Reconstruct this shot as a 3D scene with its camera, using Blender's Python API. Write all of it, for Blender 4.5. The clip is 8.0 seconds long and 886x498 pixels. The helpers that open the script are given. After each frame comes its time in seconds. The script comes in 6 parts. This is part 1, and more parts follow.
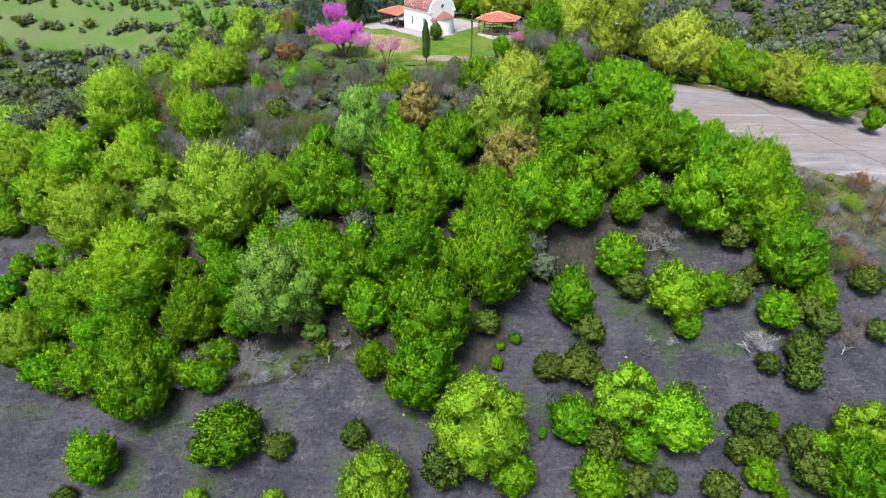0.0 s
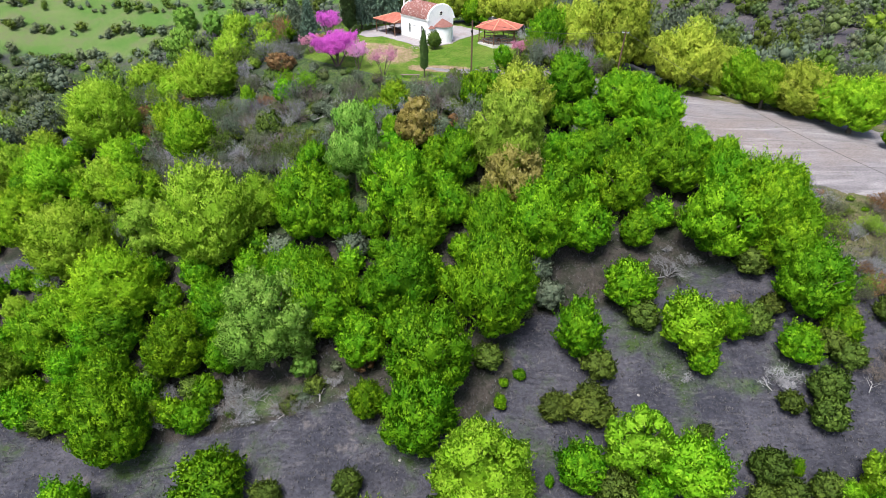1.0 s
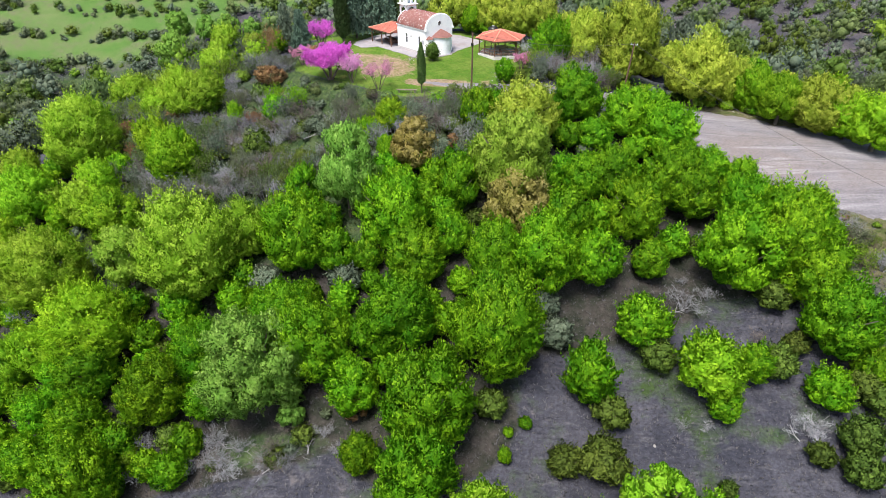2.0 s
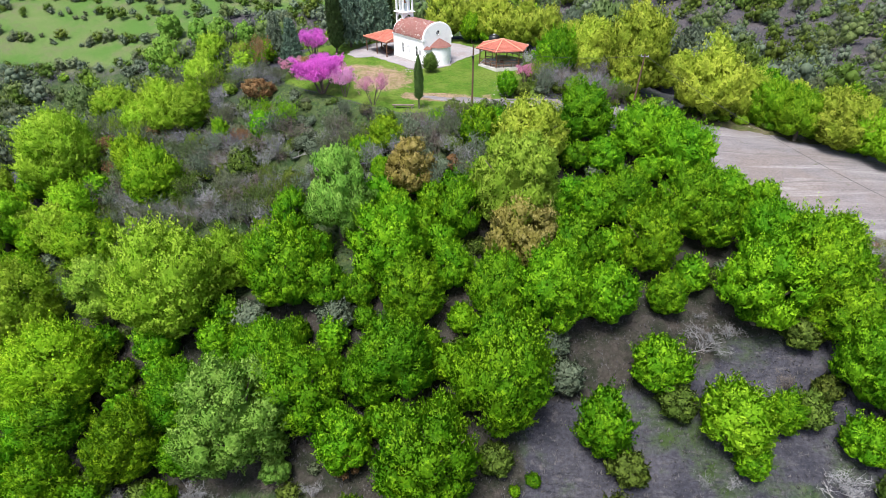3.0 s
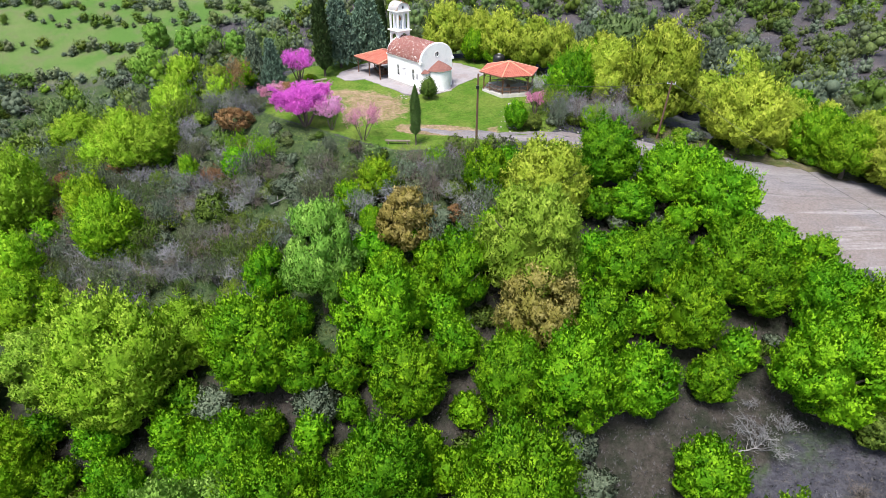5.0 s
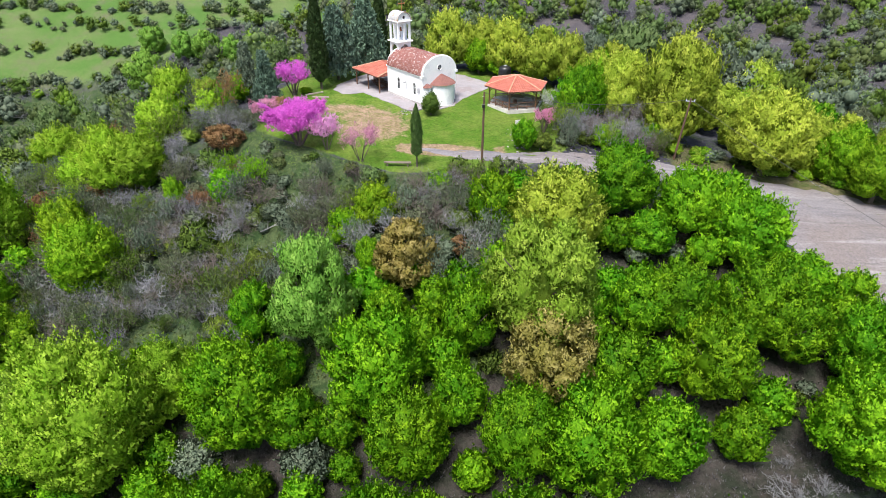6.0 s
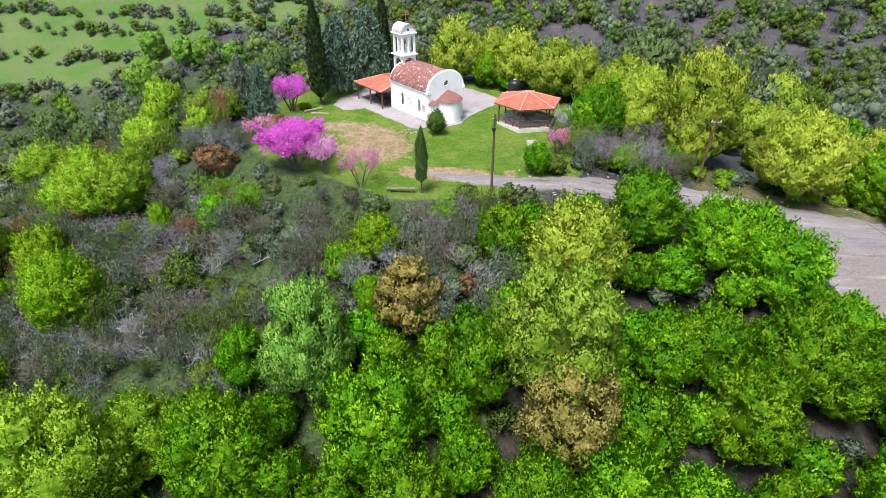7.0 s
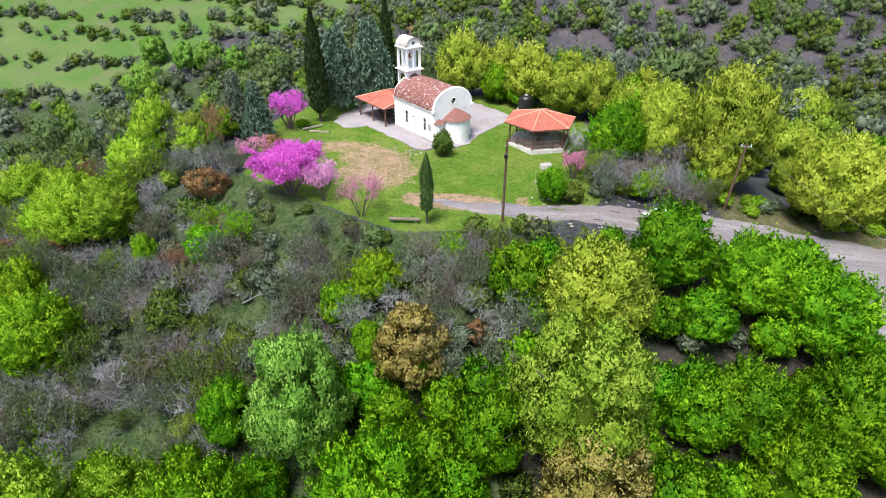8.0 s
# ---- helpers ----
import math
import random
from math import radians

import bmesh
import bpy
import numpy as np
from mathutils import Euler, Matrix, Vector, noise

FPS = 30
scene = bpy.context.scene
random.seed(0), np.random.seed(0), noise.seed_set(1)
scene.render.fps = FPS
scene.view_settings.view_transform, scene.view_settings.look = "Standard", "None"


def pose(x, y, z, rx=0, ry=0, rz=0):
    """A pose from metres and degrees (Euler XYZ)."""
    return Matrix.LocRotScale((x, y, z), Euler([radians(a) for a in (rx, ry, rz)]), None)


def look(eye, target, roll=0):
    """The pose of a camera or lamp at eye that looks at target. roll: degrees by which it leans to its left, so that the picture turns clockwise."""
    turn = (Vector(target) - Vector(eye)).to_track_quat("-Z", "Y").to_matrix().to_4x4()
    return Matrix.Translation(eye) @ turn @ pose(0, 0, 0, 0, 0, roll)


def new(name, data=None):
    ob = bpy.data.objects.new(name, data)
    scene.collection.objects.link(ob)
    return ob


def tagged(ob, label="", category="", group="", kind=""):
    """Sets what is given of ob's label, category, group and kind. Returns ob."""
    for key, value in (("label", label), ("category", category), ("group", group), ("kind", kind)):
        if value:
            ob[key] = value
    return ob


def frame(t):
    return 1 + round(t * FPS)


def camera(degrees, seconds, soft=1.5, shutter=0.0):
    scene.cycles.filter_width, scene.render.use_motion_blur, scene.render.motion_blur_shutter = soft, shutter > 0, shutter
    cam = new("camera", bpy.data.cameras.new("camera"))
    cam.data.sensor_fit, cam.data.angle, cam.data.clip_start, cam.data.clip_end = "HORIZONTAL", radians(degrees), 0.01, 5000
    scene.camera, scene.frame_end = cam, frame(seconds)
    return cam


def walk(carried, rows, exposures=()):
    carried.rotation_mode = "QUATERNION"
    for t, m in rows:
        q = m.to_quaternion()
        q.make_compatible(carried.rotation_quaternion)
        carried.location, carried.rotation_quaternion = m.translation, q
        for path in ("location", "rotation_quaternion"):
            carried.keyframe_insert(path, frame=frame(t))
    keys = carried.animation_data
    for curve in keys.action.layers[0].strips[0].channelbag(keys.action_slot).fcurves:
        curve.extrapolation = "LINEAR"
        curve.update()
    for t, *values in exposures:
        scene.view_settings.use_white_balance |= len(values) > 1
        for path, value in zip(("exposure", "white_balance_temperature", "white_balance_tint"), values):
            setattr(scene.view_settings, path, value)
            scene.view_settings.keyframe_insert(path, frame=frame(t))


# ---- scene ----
cam = camera(73.5, 8.0, soft=0.5)
METRES, EYE, TILT, LEAN, TURN = 46.0, 24.0, -31.0, 0.0, 0.0
ROWS = [
    (0.0, 0.0, 0.0, 0.0, -0.0, 0.0, 0.0),
    (0.5, -0.0004, 0.0458, 0.0313, -0.06, -0.01, 0.03),
    (1.0, -0.0009, 0.0937, 0.0666, -0.13, -0.01, 0.06),
    (1.5, -0.0012, 0.1446, 0.1049, -0.2, -0.01, 0.09),
    (3.0, -0.0029, 0.3105, 0.2187, -0.45, -0.06, 0.22),
    (3.5, -0.0036, 0.3644, 0.2534, -0.52, -0.03, 0.24),
    (4.0, -0.0043, 0.4183, 0.2883, -0.59, -0.02, 0.28),
    (4.5, -0.0053, 0.471, 0.3227, -0.64, 0.02, 0.31),
    (6.0, -0.0087, 0.6238, 0.425, -0.52, 0.11, 0.12),
    (6.5, -0.0105, 0.6743, 0.4602, -0.31, 0.16, 0.0),
    (7.0, -0.0122, 0.7251, 0.4945, -0.11, 0.22, -0.13),
    (7.5, -0.0143, 0.7753, 0.5294, 0.11, 0.27, -0.25),
    (8.0, -0.0171, 0.8251, 0.5643, 0.32, 0.31, -0.37),
]
walk(cam, [(t, pose(0, 0, EYE, TILT, LEAN, TURN) @ pose(METRES * x, METRES * y, METRES * z, 90 + pitch, roll, yaw)) for t, x, y, z, yaw, pitch, roll in ROWS])

# ---- light: a soft bright evening sky, the sun veiled and behind the camera's left shoulder ----
SUN_HIGH, SUN_ROUND = 66.0, 208.0  # degrees above the horizon; clockwise from north (+y)
world = bpy.data.worlds.new("sky")
scene.world = world
world.use_nodes = True
wn = world.node_tree.nodes
sky = wn.new("ShaderNodeTexSky")
sky.sky_type, sky.sun_disc = "NISHITA", False
sky.sun_elevation, sky.sun_rotation = radians(SUN_HIGH), radians(SUN_ROUND)
sky.air_density, sky.dust_density, sky.ozone_density = 1.0, 3.0, 1.0
world.node_tree.links.new(sky.outputs["Color"], wn["Background"].inputs["Color"])
wn["Background"].inputs["Strength"].default_value = 0.118
sun_data = bpy.data.lights.new("sun", "SUN")
sun_data.energy, sun_data.angle, sun_data.color = 3.2, radians(20), (1.0, 0.97, 0.93)
sun = new("sun", sun_data)
a, b = radians(SUN_ROUND), radians(SUN_HIGH)
toward = Vector((math.sin(a) * math.cos(b), math.cos(a) * math.cos(b), math.sin(b)))
sun.matrix_world = look(toward * 300, (0, 0, 0))
scene.view_settings.exposure = 0.98


# ---- materials ----
def node_material(name):
    m = bpy.data.materials.new(name)
    m.use_nodes = True
    return m, m.node_tree.nodes, m.node_tree.links


def mixed(nodes, links, kind, fac, c1, c2):
    mx = nodes.new("ShaderNodeMix")
    mx.data_type, mx.blend_type = "RGBA", kind
    for sock, v in ((mx.inputs[0], fac), (mx.inputs[6], c1), (mx.inputs[7], c2)):
        if isinstance(v, (int, float)):
            sock.default_value = v
        elif isinstance(v, tuple):
            sock.default_value = (*v, 1)
        else:
            links.new(v, sock)
    return mx.outputs[2]


def noise_of(nodes, links, scale, detail=4.0, rough=0.6, coord=None, lo=None, hi=None):
    """Noise in metres of the world; lo, hi: stretched to 0..1 between these values."""
    n = nodes.new("ShaderNodeTexNoise")
    n.inputs["Scale"].default_value, n.inputs["Detail"].default_value, n.inputs["Roughness"].default_value = scale, detail, rough
    if coord is None:
        coord = nodes.new("ShaderNodeNewGeometry").outputs["Position"]
    links.new(coord, n.inputs["Vector"])
    out = n.outputs["Fac"]
    if lo is not None:
        r = nodes.new("ShaderNodeMapRange")
        r.inputs[1].default_value, r.inputs[2].default_value = lo, hi
        links.new(out, r.inputs[0])
        out = r.outputs[0]
    return out


def surface(name, c1, c2, scale=3.0, rough=0.8, bump=0.3, metal=0.0, c3=None, spread=0.0, grain=40.0, patch=0.45, above=0.54):
    """A plain weathered surface: two colours mixed at two scales, a third in patches, fine relief."""
    m, nodes, links = node_material(name)
    bsdf = nodes["Principled BSDF"]
    coord = nodes.new("ShaderNodeTexCoord").outputs["Object"]
    col = mixed(nodes, links, "MIX", noise_of(nodes, links, scale, 5, 0.65, coord, 0.35, 0.65), c1, c2)
    if c3:
        col = mixed(nodes, links, "MIX", noise_of(nodes, links, scale * patch, 6, 0.7, coord, above, above + 0.06), col, c3)
    fine = noise_of(nodes, links, grain, 3, 0.6, coord)
    v = nodes.new("ShaderNodeMapRange")
    v.inputs[3].default_value, v.inputs[4].default_value = 0.75, 1.25
    links.new(fine, v.inputs[0])
    col = mixed(nodes, links, "MULTIPLY", 1.0, col, v.outputs[0])
    if spread:
        ri = nodes.new("ShaderNodeObjectInfo").outputs["Random"]
        r = nodes.new("ShaderNodeMapRange")
        r.inputs[3].default_value, r.inputs[4].default_value = 1 - spread, 1 + spread
        links.new(ri, r.inputs[0])
        col = mixed(nodes, links, "MULTIPLY", 1.0, col, r.outputs[0])
    links.new(col, bsdf.inputs["Base Color"])
    bsdf.inputs["Roughness"].default_value, bsdf.inputs["Metallic"].default_value = rough, metal
    if bump:
        bp = nodes.new("ShaderNodeBump")
        bp.inputs["Strength"].default_value, bp.inputs["Distance"].default_value = bump, 0.02
        links.new(fine, bp.inputs["Height"])
        links.new(bp.outputs[0], bsdf.inputs["Normal"])
    return m


def leafage(name, c1, c2, tip, translucent=0.42, gloss=0.08, hue=0.022, value=0.30):
    """Leaves: each tree its own tint, each spray its own shade, the light passing through in part."""
    m, nodes, links = node_material(name)
    out, bsdf = nodes["Material Output"], nodes["Principled BSDF"]
    geo = nodes.new("ShaderNodeNewGeometry")
    island, own = geo.outputs["Random Per Island"], nodes.new("ShaderNodeObjectInfo").outputs["Random"]
    tint = nodes.new("ShaderNodeAttribute")
    tint.attribute_name = "tint"
    both = nodes.new("ShaderNodeMath")
    both.operation = "ADD"
    links.new(own, both.inputs[0])
    links.new(tint.outputs["Fac"], both.inputs[1])
    wrap = nodes.new("ShaderNodeMath")
    wrap.operation = "FRACT"
    links.new(both.outputs[0], wrap.inputs[0])
    per_tree = wrap.outputs[0]
    col = mixed(nodes, links, "MIX", noise_of(nodes, links, 0.35, 3, 0.6, None, 0.35, 0.65), c1, c2)
    r = nodes.new("ShaderNodeMapRange")
    r.inputs[1].default_value, r.inputs[2].default_value, r.inputs[4].default_value = 0.5, 1.0, 0.15
    links.new(island, r.inputs[0])
    # pale at tuft tips, dark in creases: part of the tuft shading is colour
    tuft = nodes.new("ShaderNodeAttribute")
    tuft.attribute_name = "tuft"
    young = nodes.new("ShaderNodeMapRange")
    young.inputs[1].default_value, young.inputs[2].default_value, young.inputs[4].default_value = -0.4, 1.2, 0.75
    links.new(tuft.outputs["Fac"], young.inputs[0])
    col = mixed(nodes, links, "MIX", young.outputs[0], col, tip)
    col = mixed(nodes, links, "MIX", r.outputs[0], col, tip)
    hsv = nodes.new("ShaderNodeHueSaturation")
    h = nodes.new("ShaderNodeMapRange")
    h.inputs[3].default_value, h.inputs[4].default_value = 0.5 - hue, 0.5 + 0.12 * hue
    links.new(per_tree, h.inputs[0])
    links.new(h.outputs[0], hsv.inputs["Hue"])
    mul = nodes.new("ShaderNodeMath")
    mul.operation = "MULTIPLY"
    mul.inputs[1].default_value = 7.31
    links.new(per_tree, mul.inputs[0])
    fr = nodes.new("ShaderNodeMath")
    fr.operation = "FRACT"
    links.new(mul.outputs[0], fr.inputs[0])
    ad = nodes.new("ShaderNodeMath")
    ad.operation = "ADD"
    links.new(fr.outputs[0], ad.inputs[0])
    less = nodes.new("ShaderNodeMath")
    less.operation = "MULTIPLY"
    less.inputs[1].default_value = 0.35
    links.new(island, less.inputs[0])
    links.new(less.outputs[0], ad.inputs[1])
    v = nodes.new("ShaderNodeMapRange")
    v.inputs[1].default_value, v.inputs[2].default_value = 0.0, 1.35
    v.inputs[3].default_value, v.inputs[4].default_value = 1 - value, 1 + value
    links.new(ad.outputs[0], v.inputs[0])
    links.new(v.outputs[0], hsv.inputs["Value"])
    fine = noise_of(nodes, links, 3.6, 3, 0.7)
    mott = nodes.new("ShaderNodeMapRange")
    mott.inputs[1].default_value, mott.inputs[2].default_value, mott.inputs[3].default_value, mott.inputs[4].default_value = 0.32, 0.68, 0.87, 1.13
    links.new(fine, mott.inputs[0])
    col = mixed(nodes, links, "MULTIPLY", 1.0, col, mott.outputs[0])
    bp = nodes.new("ShaderNodeBump")
    bp.inputs["Strength"].default_value, bp.inputs["Distance"].default_value = 0.25, 0.3
    links.new(fine, bp.inputs["Height"])
    links.new(bp.outputs[0], bsdf.inputs["Normal"])
    links.new(col, hsv.inputs["Color"])
    links.new(hsv.outputs[0], bsdf.inputs["Base Color"])
    bsdf.inputs["Roughness"].default_value = 0.55
    bsdf.inputs["Specular IOR Level"].default_value = gloss
    tr = nodes.new("ShaderNodeBsdfTranslucent")
    links.new(hsv.outputs[0], tr.inputs["Color"])
    ms = nodes.new("ShaderNodeMixShader")
    ms.inputs[0].default_value = translucent
    links.new(bsdf.outputs[0], ms.inputs[1])
    links.new(tr.outputs[0], ms.inputs[2])
    links.new(ms.outputs[0], out.inputs["Surface"])
    return m


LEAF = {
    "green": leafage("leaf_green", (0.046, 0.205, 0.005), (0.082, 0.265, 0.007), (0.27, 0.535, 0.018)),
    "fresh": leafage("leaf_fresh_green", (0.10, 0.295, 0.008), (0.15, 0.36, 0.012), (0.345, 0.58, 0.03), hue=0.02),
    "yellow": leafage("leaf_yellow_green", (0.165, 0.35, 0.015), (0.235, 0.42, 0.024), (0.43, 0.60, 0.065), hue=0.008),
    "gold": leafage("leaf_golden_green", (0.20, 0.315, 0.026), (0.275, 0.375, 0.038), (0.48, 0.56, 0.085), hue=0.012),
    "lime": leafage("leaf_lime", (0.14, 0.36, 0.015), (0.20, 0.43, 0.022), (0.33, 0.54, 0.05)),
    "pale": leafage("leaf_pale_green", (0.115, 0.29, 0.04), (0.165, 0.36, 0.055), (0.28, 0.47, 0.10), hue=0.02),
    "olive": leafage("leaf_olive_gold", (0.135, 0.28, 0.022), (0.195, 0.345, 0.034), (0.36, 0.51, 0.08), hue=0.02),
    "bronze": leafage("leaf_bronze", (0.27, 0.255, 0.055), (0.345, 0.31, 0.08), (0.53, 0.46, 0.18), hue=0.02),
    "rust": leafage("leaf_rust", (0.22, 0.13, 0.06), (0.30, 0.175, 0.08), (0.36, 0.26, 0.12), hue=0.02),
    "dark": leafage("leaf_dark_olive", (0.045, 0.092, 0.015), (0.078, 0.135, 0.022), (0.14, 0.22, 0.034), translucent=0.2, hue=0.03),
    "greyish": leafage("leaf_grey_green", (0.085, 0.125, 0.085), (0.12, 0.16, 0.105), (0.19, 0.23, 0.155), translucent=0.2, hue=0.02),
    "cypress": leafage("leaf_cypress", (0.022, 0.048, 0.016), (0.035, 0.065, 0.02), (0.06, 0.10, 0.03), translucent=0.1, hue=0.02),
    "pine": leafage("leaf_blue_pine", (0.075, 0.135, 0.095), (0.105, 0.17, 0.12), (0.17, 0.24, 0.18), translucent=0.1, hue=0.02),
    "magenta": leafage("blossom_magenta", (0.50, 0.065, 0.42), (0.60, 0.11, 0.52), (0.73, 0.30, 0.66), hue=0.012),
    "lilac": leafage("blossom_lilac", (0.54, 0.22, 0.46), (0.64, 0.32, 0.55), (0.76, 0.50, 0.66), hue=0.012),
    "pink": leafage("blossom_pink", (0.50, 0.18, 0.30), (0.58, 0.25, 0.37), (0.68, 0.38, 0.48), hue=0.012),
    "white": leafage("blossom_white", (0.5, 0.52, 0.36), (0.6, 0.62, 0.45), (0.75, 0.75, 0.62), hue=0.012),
    # valley green dulled towards grey: air haze put into the leaf colour
    "valley": leafage("leaf_valley_hazed", (0.088, 0.155, 0.046), (0.128, 0.20, 0.068), (0.20, 0.27, 0.11), hue=0.03),
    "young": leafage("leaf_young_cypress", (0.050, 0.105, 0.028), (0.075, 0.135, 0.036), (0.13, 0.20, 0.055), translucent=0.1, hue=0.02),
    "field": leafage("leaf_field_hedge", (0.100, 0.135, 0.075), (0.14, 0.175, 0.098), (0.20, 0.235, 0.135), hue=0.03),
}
BARK = surface("bark", (0.075, 0.06, 0.048), (0.14, 0.115, 0.09), 2.0, 0.95, 0.6, spread=0.2)
TWIG = surface("bare_twigs", (0.14, 0.14, 0.15), (0.30, 0.30, 0.315), 1.5, 0.95, 0.0, spread=0.3)
TWIG_BROWN = surface("brown_twigs", (0.085, 0.072, 0.062), (0.15, 0.125, 0.105), 1.5, 0.95, 0.0, spread=0.3)
WHITEWASH = surface("whitewash", (0.86, 0.86, 0.86), (0.80, 0.81, 0.82), 0.8, 0.9, 0.25, c3=(0.72, 0.73, 0.74))
OLD_TILE = surface("old_roof_tile", (0.15, 0.055, 0.045), (0.24, 0.095, 0.08), 2.2, 0.85, 0.4, c3=(0.60, 0.56, 0.55), patch=1.9, above=0.56)
APSE_TILE = surface("apse_roof_tile", (0.16, 0.065, 0.055), (0.23, 0.105, 0.085), 2.5, 0.85, 0.4)
RED_TILE = surface("red_roof_tile", (0.29, 0.078, 0.05), (0.39, 0.125, 0.088), 1.2, 0.75, 0.3)
HIP_TILE = surface("hip_tile", (0.48, 0.22, 0.14), (0.56, 0.30, 0.20), 2.0, 0.8, 0.3)
DARK_WOOD = surface("stained_wood", (0.10, 0.045, 0.025), (0.17, 0.08, 0.045), 3.0, 0.7, 0.4)
DARK_PLANK = surface("old_plank", (0.13, 0.10, 0.08), (0.20, 0.165, 0.135), 3.0, 0.9, 0.4)
GREY_WOOD = surface("weathered_wood", (0.26, 0.22, 0.18), (0.36, 0.31, 0.26), 3.0, 0.9, 0.4)
POLE_WOOD = surface("tarred_pole", (0.075, 0.042, 0.028), (0.13, 0.07, 0.045), 2.0, 0.8, 0.4)
PALE_STONE = surface("pale_stone", (0.42, 0.40, 0.38), (0.55, 0.53, 0.50), 1.2, 0.95, 0.5, spread=0.15)
CONCRETE = surface("concrete", (0.40, 0.38, 0.37), (0.52, 0.49, 0.47), 0.7, 0.95, 0.4, c3=(0.33, 0.31, 0.30))
PAVING = surface("worn_paving", (0.23, 0.215, 0.23), (0.31, 0.285, 0.30), 0.45, 0.95, 0.4, c3=(0.24, 0.205, 0.21))
METAL_GREY = surface("dull_metal", (0.40, 0.40, 0.42), (0.50, 0.50, 0.52), 2.0, 0.5, 0.1, metal=0.3)
BELL_ROOF = surface("grey_vault_roof", (0.34, 0.33, 0.33), (0.45, 0.44, 0.43), 1.2, 0.8, 0.3, c3=(0.38, 0.27, 0.17))
BLACK_PLASTIC = surface("black_plastic", (0.012, 0.012, 0.014), (0.02, 0.02, 0.023), 2.0, 0.35, 0.05)
WHITE_PAINT = surface("white_paint", (0.75, 0.76, 0.77), (0.68, 0.69, 0.70), 2.0, 0.4, 0.05)
FIELD_STONE = surface("field_stone", (0.20, 0.19, 0.18), (0.31, 0.295, 0.28), 2.0, 0.95, 0.5, spread=0.25)
RUST_IRON = surface("rusty_iron", (0.30, 0.10, 0.04), (0.38, 0.16, 0.07), 4.0, 0.8, 0.3)
MINT_PAINT = surface("mint_paint", (0.30, 0.45, 0.40), (0.38, 0.52, 0.47), 3.0, 0.6, 0.1)
WIRE = surface("cable", (0.03, 0.03, 0.03), (0.05, 0.05, 0.05), 2.0, 0.6, 0.0)
TYRE = surface("rubber", (0.015, 0.015, 0.015), (0.03, 0.03, 0.03), 4.0, 0.9, 0.1)
GLASS, gn, gl = node_material("dark_glass")
gn["Principled BSDF"].inputs["Base Color"].default_value = (0.015, 0.018, 0.022, 1)
gn["Principled BSDF"].inputs["Roughness"].default_value = 0.08


# ---- small tools for meshes ----
def part(name, bm, material, parent=None, label="", smooth=False):
    me = bpy.data.meshes.new(name)
    bm.to_mesh(me)
    bm.free()
    if smooth:
        me.shade_smooth()
    me.materials.append(material)
    ob = new(name, me)
    ob.parent = parent
    return tagged(ob, label) if label else ob


def thing(name, m, label, category, group="", kind=""):
    ob = new(name)
    ob.empty_display_size = 0.2
    ob.matrix_world = m
    return tagged(ob, label, category, group, kind)


def box(bm, x0, x1, y0, y1, z0, z1, bevel=0.0, m=None):
    made = bmesh.ops.create_cube(bm, size=1.0, matrix=Matrix.Translation(((x0 + x1) / 2, (y0 + y1) / 2, (z0 + z1) / 2)) @ Matrix.Diagonal((x1 - x0, y1 - y0, z1 - z0, 1)))
    vs = made["verts"]
    if bevel:
        edges = list({e for v in vs for e in v.link_edges})
        res = bmesh.ops.bevel(bm, geom=edges, offset=bevel, segments=1, affect="EDGES")
        vs = list({v for f in res["faces"] for v in f.verts} | {v for v in vs if v.is_valid})
    if m is not None:
        bmesh.ops.transform(bm, matrix=m, verts=vs)
    return bm


def rod(bm, p, q, r0, r1=None, sides=7):
    p, q = Vector(p), Vector(q)
    r1 = r0 if r1 is None else r1
    turn = (q - p).to_track_quat("Z", "Y").to_matrix().to_4x4()
    bmesh.ops.create_cone(bm, cap_ends=True, segments=sides, radius1=r0, radius2=r1, depth=(q - p).length, matrix=Matrix.Translation((p + q) / 2) @ turn)
    return bm


def outline_wall(loops, thick):
    """An upright plate in the xz plane, from y = 0 to y = thick; the first loop is its outline, the others are openings through it."""
    bm = bmesh.new()
    edges = []
    for loop in loops:
        vs = [bm.verts.new((x, 0, z)) for x, z in loop]
        edges += [bm.edges.new((vs[i], vs[(i + 1) % len(vs)])) for i in range(len(vs))]
    bmesh.ops.triangle_fill(bm, use_beauty=True, use_dissolve=False, edges=edges)
    ext = bmesh.ops.extrude_face_region(bm, geom=bm.faces[:])
    bmesh.ops.translate(bm, vec=(0, thick, 0), verts=[v for v in ext["geom"] if isinstance(v, bmesh.types.BMVert)])
    bmesh.ops.recalc_face_normals(bm, faces=bm.faces[:])
    return bm


def arch_loop(x, z, w, h, n=8):
    """A round-headed opening: its middle, its foot, its width and its whole height."""
    r = w / 2
    return [(x - r, z), (x + r, z)] + [(x + r * math.cos(math.pi * k / n), z + h - r + r * math.sin(math.pi * k / n)) for k in range(n + 1)]


def from_arrays(name, verts, faces, material, smooth=False):
    """A mesh from points and faces; an array of faces, all with as many corners, is written at one go."""
    me = bpy.data.meshes.new(name)
    if isinstance(faces, np.ndarray):
        verts = np.asarray(verts, np.float32)
        me.vertices.add(len(verts))
        me.vertices.foreach_set("co", verts.ravel())
        me.loops.add(faces.size)
        me.loops.foreach_set("vertex_index", faces.astype(np.int32).ravel())
        me.polygons.add(len(faces))
        me.polygons.foreach_set("loop_start", np.arange(0, faces.size, faces.shape[1], dtype=np.int32))
        me.update(calc_edges=True)
    else:
        me.from_pydata([tuple(v) for v in verts], [], faces)
    if smooth:
        me.shade_smooth()
    me.materials.append(material)
    return me


